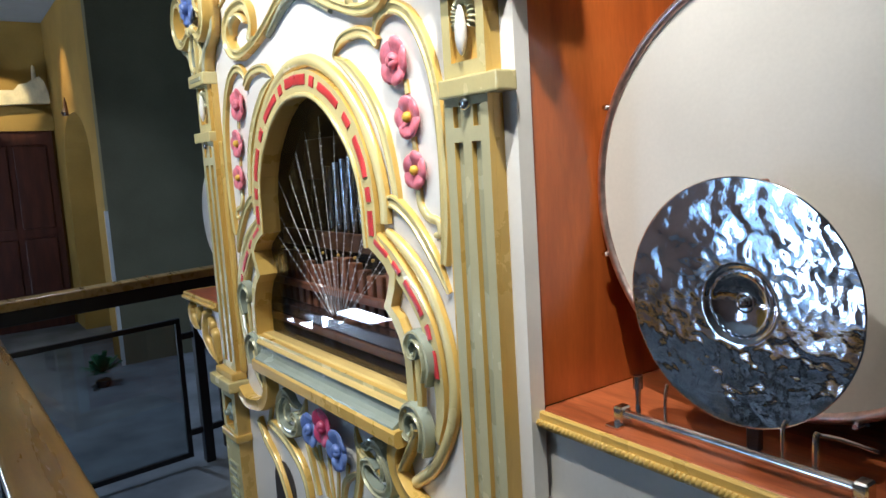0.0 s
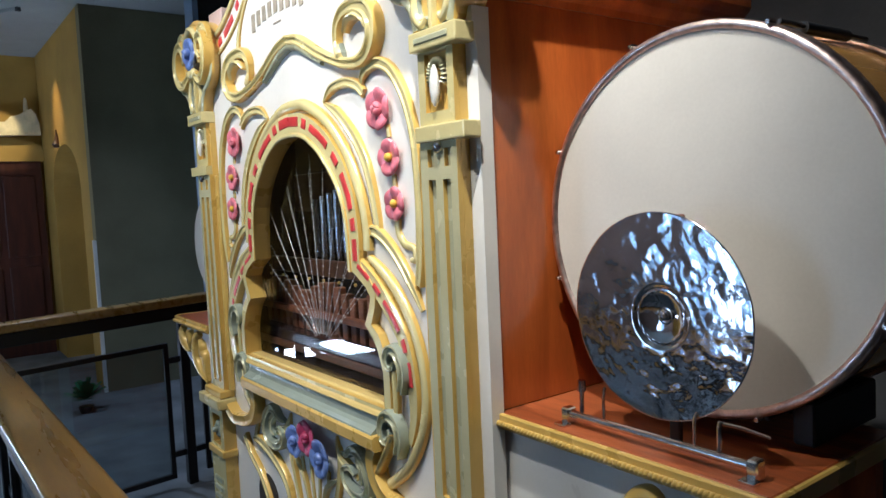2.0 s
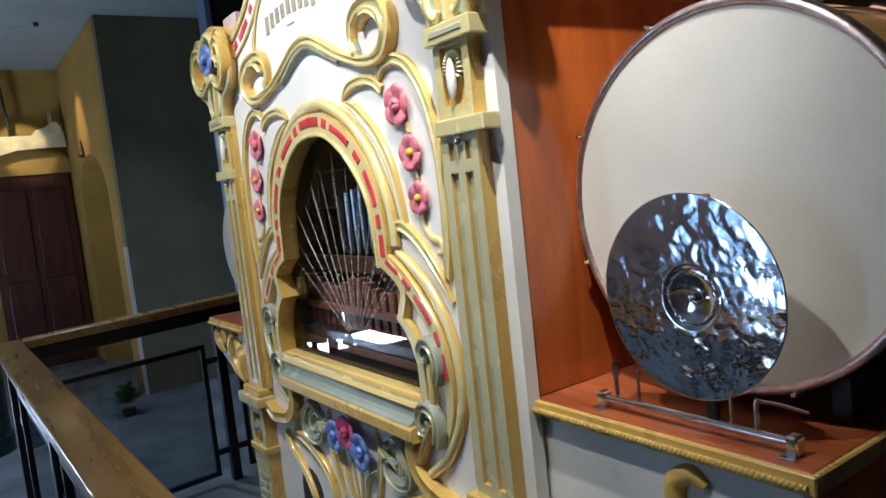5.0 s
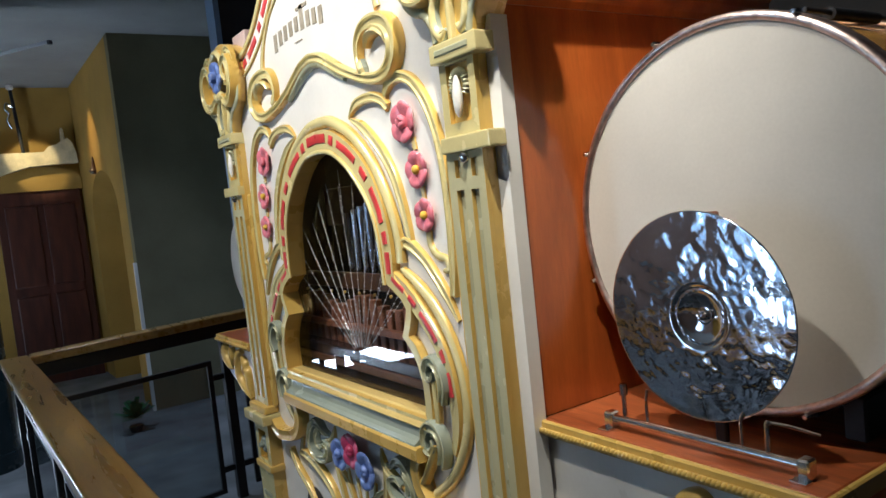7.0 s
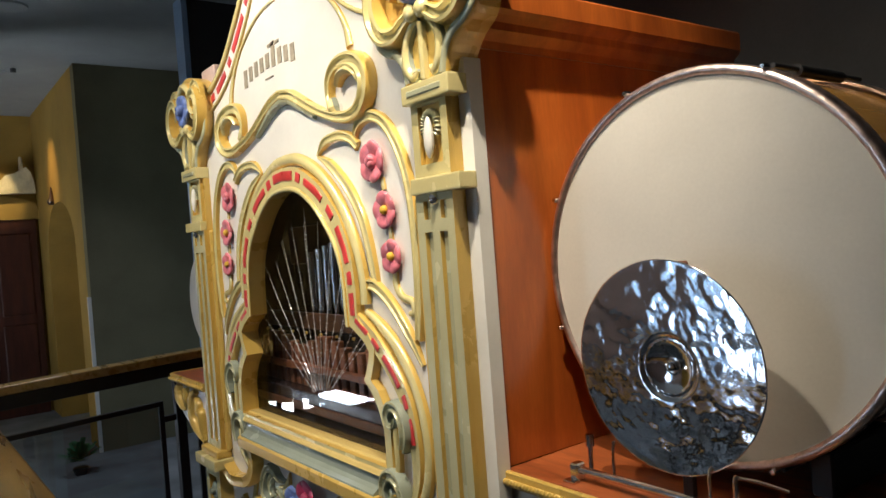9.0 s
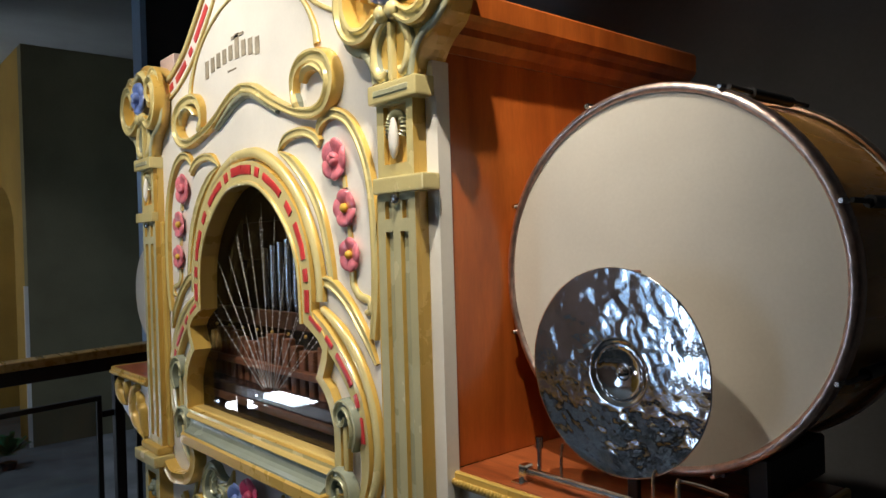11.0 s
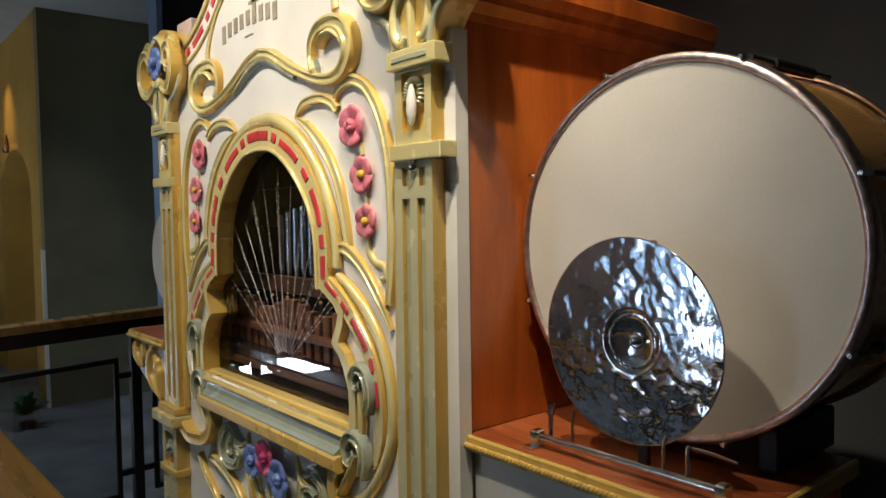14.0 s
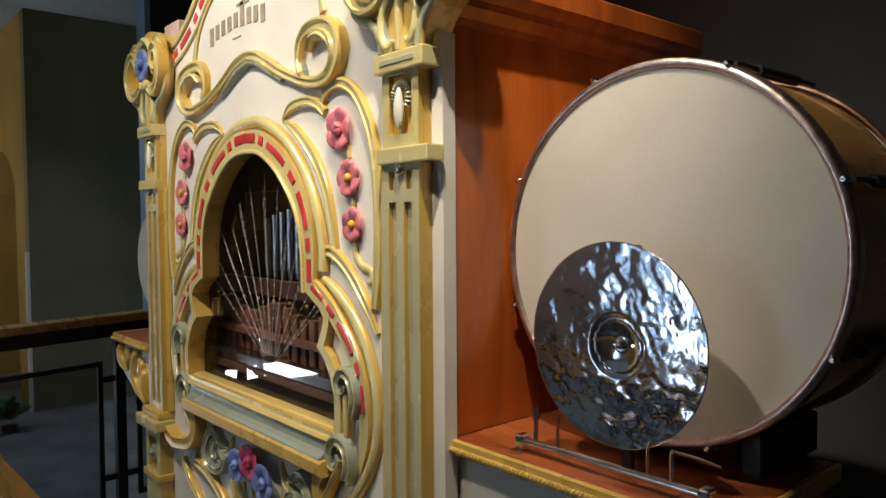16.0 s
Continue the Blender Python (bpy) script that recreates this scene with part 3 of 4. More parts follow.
# pilasters
def pilaster(s):
    Y = -0.034
    def place(bm):
        if s < 0:
            bmesh.ops.scale(bm, vec=(-1, 1, 1), verts=bm.verts)
        return bm
    shaft_holes = [[(0.702, 0.83), (0.729, 0.83), (0.729, 1.53), (0.702, 1.53)], [(0.754, 0.83), (0.781, 0.83), (0.781, 1.53), (0.754, 1.53)],
                   [(0.703, 1.557), (0.726, 1.557), (0.726, 1.595), (0.703, 1.595)], [(0.762, 1.557), (0.783, 1.557), (0.783, 1.595), (0.762, 1.595)]]
    p = part("pilaster", place(bm_plate([(0.676, 0.80), (0.805, 0.80), (0.805, 1.612), (0.676, 1.612)], shaft_holes, Y, -0.022, rim=1)), [SATIN, GOLD], organ, "fluted pale sage and gold pilaster", smooth=False)
    part("pilaster_core", place(bm_box((0.674, -0.022, 0.10), (0.8055, 0.0, 1.84))), GOLD, p, "ochre gold side", smooth=False)
    for fx0, fx1, fz0, fz1 in ((0.703, 0.728, 0.831, 1.529), (0.755, 0.780, 0.831, 1.529), (0.704, 0.725, 1.558, 1.594), (0.763, 0.782, 1.558, 1.594)):
        part("flute", place(bm_box((fx0, -0.0245, fz0), (fx1, -0.0222, fz1))), SAGE, p, "silvery sage flute", smooth=False)
    part("pilaster_strip", place(bm_box((0.646, -0.020, 0.80), (0.673, 0.001, 1.61), 0.006)), GOLD, p, smooth=False)
    part("neck_band", place(bm_box((0.676, -0.046, 1.610), (0.846, 0.0, 1.645), 0.004, 2)), PALE, p, smooth=False)
    part("niche_frame", place(bm_plate([(0.682, 1.645), (0.805, 1.645), (0.805, 1.80), (0.682, 1.80)], [[(0.706, 1.672), (0.783, 1.672), (0.783, 1.795), (0.706, 1.795)]], Y, -0.0215, rim=1)), [PALE, GOLD], p, smooth=False)
    bm = bm_lathe([(0.003, -0.060), (0.009, -0.050), (0.0125, -0.032), (0.0125, -0.01), (0.008, 0.015), (0.003, 0.026)], 14)
    bmesh.ops.scale(bm, vec=(1, 0.8, 1), verts=bm.verts)
    bmesh.ops.translate(bm, vec=(0.745, -0.038, 1.742), verts=bm.verts)
    part("drop", place(bm), CREAM, p, "cream drop ornament")
    bm = bmesh.new()
    loops = []
    for k in range(69):
        a = radians(-35 + 250 * k / 68)
        fat = 0.0068 + 0.0017 * math.cos(k * math.pi / 2)
        u = (math.cos(a), math.sin(a))
        loops.append([bm.verts.new((0.745 + u[0] * (0.025 + fat * math.cos(b)), -0.030 + 1.25 * fat * math.sin(b), 1.748 + u[1] * (0.030 + fat * math.cos(b)))) for b in [math.pi * q / 4 for q in range(8)]])
    for u, v in zip(loops, loops[1:]):
        for q in range(8):
            bm.faces.new((u[q], u[(q + 1) % 8], v[(q + 1) % 8], v[q]))
    bm.faces.new(loops[0])
    bm.faces.new(loops[-1])
    bmesh.ops.recalc_face_normals(bm, faces=bm.faces)
    part("drop_wreath", place(bm), SAGE, p, "ridged silver wreath")
    part("abacus", place(bm_box((0.672, -0.050, 1.801), (0.836, 0.0, 1.842), 0.004, 2)), PALE, p, smooth=False)
    part("abacus_inset", place(bm_box((0.692, -0.0525, 1.814), (0.812, -0.045, 1.829), 0.003)), SAGE, p, smooth=False)
    b = bm_lathe([(0.013, 0.0), (0.013, 0.006), (0.009, 0.012), (0.004, 0.014)], 10, "Y", (0.746, Y, 1.598))
    part("jewel", place(b), CHROME, p, "cut glass jewel")
    # plinth and pedestal
    part("plinth", place(bm_box((0.645, -0.075, 0.735), (0.856, 0.0, 0.775), 0.006, 2)), PALE, p, smooth=False)
    part("plinth", place(bm_box((0.655, -0.058, 0.7755), (0.832, 0.0, 0.803), 0.008, 2)), GOLD, p, smooth=False)
    part("pedestal", place(bm_plate([(0.670, 0.10), (0.815, 0.10), (0.815, 0.735), (0.670, 0.735)], [[(0.705, 0.585), (0.785, 0.585), (0.785, 0.70), (0.705, 0.70)]], -0.05, -0.0225, rim=1)), [PALE, GOLD], p, smooth=False)
    b = bm_flower(0.035, 4, True, 0.03)
    bmesh.ops.translate(b, vec=(0.745, -0.026, 0.643), verts=b.verts)
    part("pedestal_boss", place(b), STEEL, p)
    part("pedestal_band", place(bm_box((0.662, -0.06, 0.545), (0.825, 0.0, 0.572), 0.005, 2)), GOLD, p, smooth=False)
    for k in range(6):
        part("pedestal_step", place(bm_box((0.702, -0.056, 0.26 + k * 0.035), (0.790, -0.046, 0.28 + k * 0.035), 0.003)), SAGE, p, smooth=False)
    # capital with its scrolls and rose
    def narrow(pts):
        return [(0.748 + (x - 0.755) * 0.92, z) for x, z in pts]
    cap = xz([(0.690, 1.842), (0.672, 1.885), (0.640, 1.920), (0.600, 1.945), (0.578, 1.99), (0.570, 2.05), (0.588, 2.10), (0.63, 2.145), (0.70, 2.172), (0.755, 2.180)], 3)
    mir = [(1.51 - x, z) for x, z in reversed(cap)]
    part("capital", place(bm_plate(narrow(cap + mir[1:]), [], -0.030, 0.045)), GOLD, p, "carved gold capital with scrolls", smooth=False)
    for k in (1, -1):
        def c(pts):
            return narrow([(0.755 + k * (x - 0.755), z) for x, z in pts])
        part("capital_scroll", place(bm_ribbon(c([(0.768, 1.99), (0.80, 1.975), (0.845, 1.955), (0.895, 1.965), (0.928, 2.01), (0.928, 2.065), (0.895, 2.10), (0.855, 2.095), (0.84, 2.06), (0.86, 2.035)]), 0.050, 0.060, y0=-0.028, sec=REED, taper=[0.5, 0.8, 1, 1.15, 1.2, 1.1, 1, 0.85, 0.6])), [GOLD, PALE], p)
        part("capital_strap", place(bm_ribbon(c([(0.820, 1.845), (0.832, 1.885), (0.862, 1.918), (0.905, 1.935), (0.938, 1.962), (0.950, 2.01)]), 0.028, 0.03, y0=-0.028, taper=[1, 1, 1, 1, 0.4])), [GOLD, SAGE], p)
        part("capital_scroll", place(bm_ribbon(c([(0.94, 2.07), (0.925, 2.115), (0.88, 2.140), (0.845, 2.125), (0.838, 2.095)]), 0.036, 0.035, y0=-0.028, sec=REED, taper=[0.4, 1, 1, 1, 0.5])), [GOLD, PALE], p)
        part("capital_drop", place(bm_ribbon(c([(0.768, 1.974), (0.796, 1.958), (0.818, 1.920), (0.816, 1.878), (0.796, 1.856), (0.778, 1.868)]), 0.027, 0.036, y0=-0.028, taper=[0.7, 1, 1, 1.2, 1.1, 0.5])), [STEEL, PALE], p)
        b = bm_ball(0.020, 0.8)
        bmesh.ops.translate(b, vec=(0.748 + k * 0.019, -0.048, 1.985), verts=b.verts)
        part("capital_bud", place(b), PALE, p)
    part("capital_spine", place(bm_box((0.741, -0.046, 1.842), (0.755, -0.028, 1.965), 0.005, 2)), PALE, p, smooth=False)
    part("capital_crest", place(bm_ribbon(narrow([(0.685, 2.02), (0.675, 2.07), (0.700, 2.122), (0.755, 2.146), (0.810, 2.122), (0.835, 2.07), (0.825, 2.02)]), 0.030, 0.050, y0=-0.028, sec=ROUND, taper=[0.4, 1, 1.1, 1.2, 1.1, 1, 0.4])), [GOLD, PALE], p)
    b = bm_flower(0.062, 5, True, 0.032, 0.4)
    bmesh.ops.translate(b, vec=(0.748, -0.036, 2.058), verts=b.verts)
    part("capital_rose", place(b), BLUE, p, "blue carved rose")


pilaster(1)
pilaster(-1)

# sill under the window
def bm_rail(profile, x0, x1):
    """A straight moulding along x from (y, z) profile points."""
    bm = bmesh.new()
    a = [bm.verts.new((x0, y, z)) for y, z in profile]
    b = [bm.verts.new((x1, y, z)) for y, z in profile]
    for i in range(len(a)):
        j = (i + 1) % len(a)
        bm.faces.new((a[i], a[j], b[j], b[i]))
    bm.faces.new(a)
    bm.faces.new(b)
    return bm


part("sill_ledge", bm_rail([(0.033, 0.976), (0.033, 0.946), (-0.031, 0.946), (-0.035, 0.951), (-0.029, 0.959), (0.0, 0.976)], -0.458, 0.458), LEDGE, organ, smooth=False)
part("sill_cove", bm_rail([(0.0, 0.946), (0.0, 0.902), (-0.050, 0.902), (-0.049, 0.907), (-0.039, 0.913), (-0.031, 0.922), (-0.028, 0.934), (-0.028, 0.946)], -0.425, 0.425), STEEL, organ, "silver green cove moulding", smooth=False)
part("sill_rail", bm_rail([(0.0, 0.902), (0.0, 0.862), (-0.050, 0.862), (-0.056, 0.868), (-0.056, 0.896), (-0.050, 0.902)], -0.44, 0.44), GOLD, organ, smooth=False)
for s in (False, True):
    def strap(name, pts, w, h, sec=REED, taper=None, mats=(GOLD, PALE), label="", y0=0.0):
        return part(name, bm_ribbon(pts, w, h, sec=sec, taper=taper, y0=y0, mirror=s), list(mats), organ, label)
    strap("sill_scroll", [(0.514, 0.868), (0.527, 0.905), (0.521, 0.940), (0.496, 0.960), (0.464, 0.956), (0.444, 0.928), (0.447, 0.896), (0.466, 0.890), (0.478, 0.908), (0.470, 0.924)], 0.040, 0.050, taper=[0.9, 1, 1, 1, 0.95, 0.85, 0.7, 0.55, 0.4], mats=(STEEL, SAGE), y0=-0.012)
    strap("sill_loop", [(0.486, 0.914), (0.464, 0.872), (0.436, 0.832), (0.410, 0.796)], 0.022, 0.05, taper=[0.7, 1, 1, 0.9], sec=ROUND, y0=-0.010)
    strap("side_scroll", [(0.542, 1.031), (0.556, 1.067), (0.551, 1.103), (0.528, 1.128), (0.500, 1.128), (0.482, 1.107), (0.487, 1.085), (0.503, 1.084), (0.508, 1.099)], 0.038, 0.050, taper=[0.8, 1, 1.05, 1, 0.9, 0.8, 0.65, 0.5, 0.35], mats=(STEEL, SAGE), y0=-0.012)
    strap("side_curl", [(0.500, 1.094), (0.506, 1.058), (0.507, 1.011), (0.504, 0.958)], 0.022, 0.036, taper=[0.5, 1, 1, 0.8], sec=ROUND, y0=-0.010)
    strap("rail_return", [(0.418, 0.885), (0.390, 0.835), (0.398, 0.785), (0.445, 0.742), (0.525, 0.722), (0.60, 0.717), (0.66, 0.745)], 0.048, 0.07, sec=FLATTOP, mats=(GOLD, GOLD))
    strap("low_strap", [(0.478, 0.660), (0.420, 0.672), (0.350, 0.662), (0.285, 0.640), (0.215, 0.600), (0.180, 0.55), (0.17, 0.49)], 0.050, 0.034, taper=[0.3, 0.9, 1, 1, 1, 0.9, 0.8])
    strap("low_edge", [(0.408, 0.805), (0.432, 0.735), (0.462, 0.672)], 0.026, 0.020, sec=ROUND)
    strap("low_scroll", [(0.190, 0.788), (0.225, 0.792), (0.255, 0.812), (0.290, 0.814), (0.325, 0.785), (0.344, 0.738), (0.325, 0.702), (0.272, 0.690), (0.220, 0.706), (0.204, 0.742), (0.236, 0.756), (0.262, 0.742)], 0.038, 0.046, taper=[0.3, 0.7, 0.9, 1, 1, 1, 1, 1, 0.9, 0.75, 0.6, 0.4], mats=(STEEL, SAGE))
    strap("low_scroll", [(0.262, 0.800), (0.282, 0.786), (0.300, 0.764), (0.298, 0.736), (0.278, 0.722)], 0.030, 0.034, taper=[0.3, 0.9, 1, 0.9, 0.4], mats=(STEEL, SAGE))
    strap("low_leaf", [(0.153, 0.824), (0.165, 0.788), (0.190, 0.764), (0.235, 0.752), (0.268, 0.728)], 0.040, 0.026, taper=[0.15, 0.8, 1, 0.8, 0.3])
    strap("posy_leaf", [(0.155, 0.822), (0.172, 0.762), (0.160, 0.69), (0.135, 0.62), (0.11, 0.54)], 0.030, 0.022, taper=[0.2, 1, 1, 1, 0.8])
    strap("posy_leaf", [(0.165, 0.700), (0.110, 0.672), (0.070, 0.635), (0.045, 0.56)], 0.026, 0.022, taper=[0.3, 1, 1, 0.7])
    strap("posy_stem", [(0.09, 0.70), (0.075, 0.64), (0.045, 0.57), (0.02, 0.50)], 0.018, 0.014, sec=ROUND)
    strap("posy_stem", [(0.035, 0.74), (0.025, 0.65), (0.012, 0.55), (0.008, 0.50)], 0.014, 0.014, sec=ROUND)
    strap("foot_strap", [(0.55, 0.66), (0.50, 0.60), (0.42, 0.55), (0.36, 0.48), (0.33, 0.42)], 0.04, 0.03)
    # The dark of an arched opening is a black plate; nothing is cut.
    opening = [(0.300, 0.30), (0.470, 0.30)] + [(0.385 + 0.085 * math.cos(a), 0.47 + 0.085 * math.sin(a)) for a in [math.pi * k / 12 for k in range(13)]]
    part("panel_opening", bm_plate([(-x if s else x, z) for x, z in opening], [], -0.003, 0.001), BLACKFELT, organ, "black arched plate in place of a dark opening", smooth=False)
flower(0.006, 0.788, 0.058, CRIMSON, y=-0.02, turn=0.2)
flower(0.090, 0.746, 0.060, BLUE, y=-0.02, turn=0.8)
flower(-0.082, 0.757, 0.054, BLUE, y=-0.02, turn=0.1)

# glass, and what stands behind it
p = part("pane", bm_quad((-0.48, 0.024, 0.974), (0.48, 0.024, 0.974), (0.48, 0.024, 1.70), (-0.48, 0.024, 1.70)), PANE, organ, "clear glass of the arched window", smooth=False)
p.visible_shadow = False
bm = bmesh.new()
for lo, hi in (((-0.62, 0.28, 0.80), (0.62, 0.30, 1.89)), ((-0.62, 0.036, 0.80), (-0.605, 0.28, 1.89)), ((0.605, 0.036, 0.80), (0.62, 0.28, 1.89)), ((-0.605, 0.036, 1.87), (0.605, 0.28, 1.89)), ((-0.605, 0.036, 0.80), (0.605, 0.28, 0.93))):
    bm_box(lo, hi, bm=bm)
part("interior", bm, BLACKFELT, organ, "dark interior behind the glass", smooth=False)
part("wind_chest", bm_box((-0.60, 0.075, 0.931), (0.60, 0.27, 1.062), 0.004), BLACKLACQUER, organ, "black lacquered wind chest", smooth=False)
part("chest_strip", bm_box((-0.60, 0.066, 1.000), (0.60, 0.0745, 1.026), 0.003), DARKWOOD, organ, "brown wooden strip", smooth=False)
part("rack_board", bm_box((-0.60, 0.098, 1.118), (0.60, 0.116, 1.142), 0.003), PIPEWOOD, organ, "brown wooden rack board", smooth=False)
part("rack_board", bm_box((-0.60, 0.155, 1.245), (0.60, 0.175, 1.30), 0.003), DARKWOOD, organ, "dark wooden rack board", smooth=False)
part("tilted_board", bm_box((-0.60, 0.262, 1.46), (0.60, 0.275, 1.60), 0.003), DARKWOOD, organ, smooth=False)
for k in range(22):
    x = -0.56 + k * 0.052
    part("wooden_pipe", bm_box((x - 0.017, 0.118, 1.0625), (x + 0.017, 0.150, 1.215 + 0.02 * math.sin(k * 0.9)), 0.003), PIPEWOOD, organ, smooth=False)
    if k % 2 == 0:
        part("pipe_cap", bm_lathe([(0.003, 0.0), (0.005, 0.003), (0.005, 0.008), (0.002, 0.010)], 10, at=(x, 0.134, 1.232)), GOLD, organ, "small brass cap")
for k in range(13):
    x = -0.30 + k * 0.05
    top = 1.50 + 0.04 * math.cos((k - 6) / 6 * 1.5)
    part("metal_pipe", bm_lathe([(0.007, 1.28), (0.0155, 1.335), (0.0155, top), (0.013, top), (0.013, top - 0.02)], 14, at=(x, 0.205, 0)), TIN, organ, "bright tin organ pipe")
# the fan of beaded glass rods
base = Vector((-0.005, 0.050, 1.066))
fan = part("fan_foot", bm_lathe([(0.028, 1.062), (0.028, 1.068), (0.012, 1.074), (0.010, 1.085)], 16, at=(-0.005, 0.092, 0)), DARKWOOD, organ)
for k in range(19):
    a = radians(-58 + 116 * k / 18)
    L = (0.56 if k % 2 else 0.53) - 0.09 * abs(a)
    e = base + Vector((math.sin(a) * L, 0.012 * (k % 3 - 1), 0.01 + math.cos(a) * L))
    s0 = base + Vector((0.045 * math.sin(a), 0.004 * (k % 3 - 1), 0.025 * math.cos(a)))
    bm = bm_tube(s0, e, 0.0006, seg=6)
    for j in range(3, 15):
        q = s0.lerp(e, (j + 0.25 * (k % 4)) / 15.5)
        own = bmesh.new()
        bmesh.ops.create_icosphere(own, subdivisions=1, radius=0.0029)
        merge(bm, own, Matrix.Translation(q))
    part("glass_rod", bm, CRYSTAL, fan, "beaded clear glass rod")

# case
part("case_side", bm_box((0.79, 0.048, 1.0305), (0.815, 0.955, 1.93)), WOOD, organ, "red cherry case side", smooth=False)
part("case_side", bm_box((-0.815, 0.048, 0.10), (-0.79, 0.955, 1.93)), WOOD, organ, "red cherry case side", smooth=False)
part("case_side", bm_box((0.79, 0.048, 0.10), (0.815, 0.955, 1.005)), WOOD, organ, smooth=False)
part("case_back", bm_box((-0.79, 0.935, 0.10), (0.79, 0.955, 1.93)), WOOD, organ, smooth=False)
part("case_top", bm_box((-0.79, 0.062, 1.91), (0.79, 0.935, 1.93)), WOOD, organ, smooth=False)
for s in (1, -1):
    bm = bmesh.new()
    prof = [(0.816, 1.90), (0.822, 1.90), (0.826, 1.915), (0.845, 1.935), (0.848, 1.95), (0.862, 1.962), (0.868, 1.972), (0.868, 2.018), (0.862, 2.024), (0.816, 2.024)]
    a = [bm.verts.new((s * x, 0.052, z)) for x, z in prof]
    b = [bm.verts.new((s * x, 0.965, z)) for x, z in prof]
    for i in range(len(a)):
        j = (i + 1) % len(a)
        bm.faces.new((a[i], a[j], b[j], b[i]))
    bm.faces.new(a)
    bm.faces.new(b)
    part("cornice", bm, WOOD, organ, "moulded red wood cornice", smooth=False)
part("case_foot", bm_box((-0.86, -0.06, 0.0), (0.86, 0.955, 0.10), 0.004), GOLD, organ, smooth=False)


# wing with the drum shelf
def wing(x0, x1, yf, yb, name, dz=0.0):
    first = len(organ.children)
    s = 1 if x1 > 0 else -1
    lo, hi = min(x0, x1), max(x0, x1)
    part(name, bm_box((lo, yf + 0.012, 1.005), (hi, yb, 1.03), 0.003), SHELFWOOD, organ, "red-brown wooden wing shelf", smooth=False)
    part("wing_edge", bm_box((lo, yf, 0.998), (hi + 0.012 * (s > 0) , yf + 0.012, 1.031), 0.003), GOLD, organ, "gilded shelf edge", smooth=False)
    bm = bm_tube((lo, yf - 0.001, 1.011), (hi, yf - 0.001, 1.011), 0.0055, seg=12)
    n = int((hi - lo) / 0.0095)
    for k in range(n):
        x = lo + 0.005 + k * 0.0095
        own = bmesh.new()
        bmesh.ops.create_uvsphere(own, u_segments=8, v_segments=6, radius=1)
        merge(bm, own, Matrix.Translation((x, yf - 0.004, 1.011)) @ Matrix.Rotation(0.75, 4, "Y") @ Matrix.Diagonal((0.0056, 0.0054, 0.0088, 1)))
    part("rope_moulding", bm, GOLD, organ, "gilded rope moulding")
    ex = hi if s > 0 else lo
    part("wing_edge", bm_box((ex - 0.012 * (s < 0), yf + 0.012, 0.998), (ex + 0.012 * (s > 0), yb, 1.031), 0.003), GOLD, organ, smooth=False)
    # curved console board below
    w = abs(x1 - x0)
    pts = xz([(x0 + s * (w - 0.02), 0.998), (x0 + s * (w - 0.03), 0.93), (x0 + s * (w - 0.10), 0.83), (x0 + s * w * 0.55, 0.72), (x0 + s * w * 0.35, 0.60), (x0 + s * w * 0.25, 0.42), (x0 + s * w * 0.2, 0.10)], 4)
    if s < 0:
        pts = xz([(-1.212, 0.998), (-1.202, 0.93), (-1.165, 0.868), (-1.04, 0.82), (-0.94, 0.778), (-0.875, 0.72), (-0.845, 0.60), (-0.835, 0.10)], 4)
    part("wing_board", bm_plate([(x0, 0.998)] + pts + [(x0, 0.10)], [], yf + 0.025, yf + 0.055), CREAM, organ, "cream painted wing board", smooth=False)
    part("wing_side", bm_box((lo + 0.02, yb - 0.03, 0.10), (hi - 0.02, yb, 1.004)), WOOD, organ, smooth=False)
    if s > 0:
        q = [(x0 + s * (w - 0.045), 0.96), (x0 + s * (w - 0.065), 0.90), (x0 + s * (w - 0.14), 0.82), (x0 + s * (w - 0.21), 0.755), (x0 + s * (w - 0.19), 0.70)]
        part("wing_scroll", bm_ribbon(q, 0.045, 0.035, y0=yf + 0.026, taper=[1.1, 1, 1, 1, 0.5]), [GOLD, GOLD], organ)
        q = [(x0 + s * (w - 0.19), 0.95), (x0 + s * (w - 0.22), 0.965), (x0 + s * (w - 0.255), 0.94), (x0 + s * (w - 0.25), 0.89), (x0 + s * (w - 0.21), 0.87), (x0 + s * (w - 0.20), 0.90)]
        part("wing_scroll", bm_ribbon(q, 0.040, 0.04, y0=yf + 0.026, taper=[0.5, 1, 1.2, 1.2, 1, 0.6]), [GOLD, GOLD], organ)
        q = [(x0 + s * (w - 0.21), 0.86), (x0 + s * (w - 0.24), 0.90), (x0 + s * (w - 0.28), 0.87), (x0 + s * (w - 0.25), 0.82), (x0 + s * (w - 0.22), 0.78)]
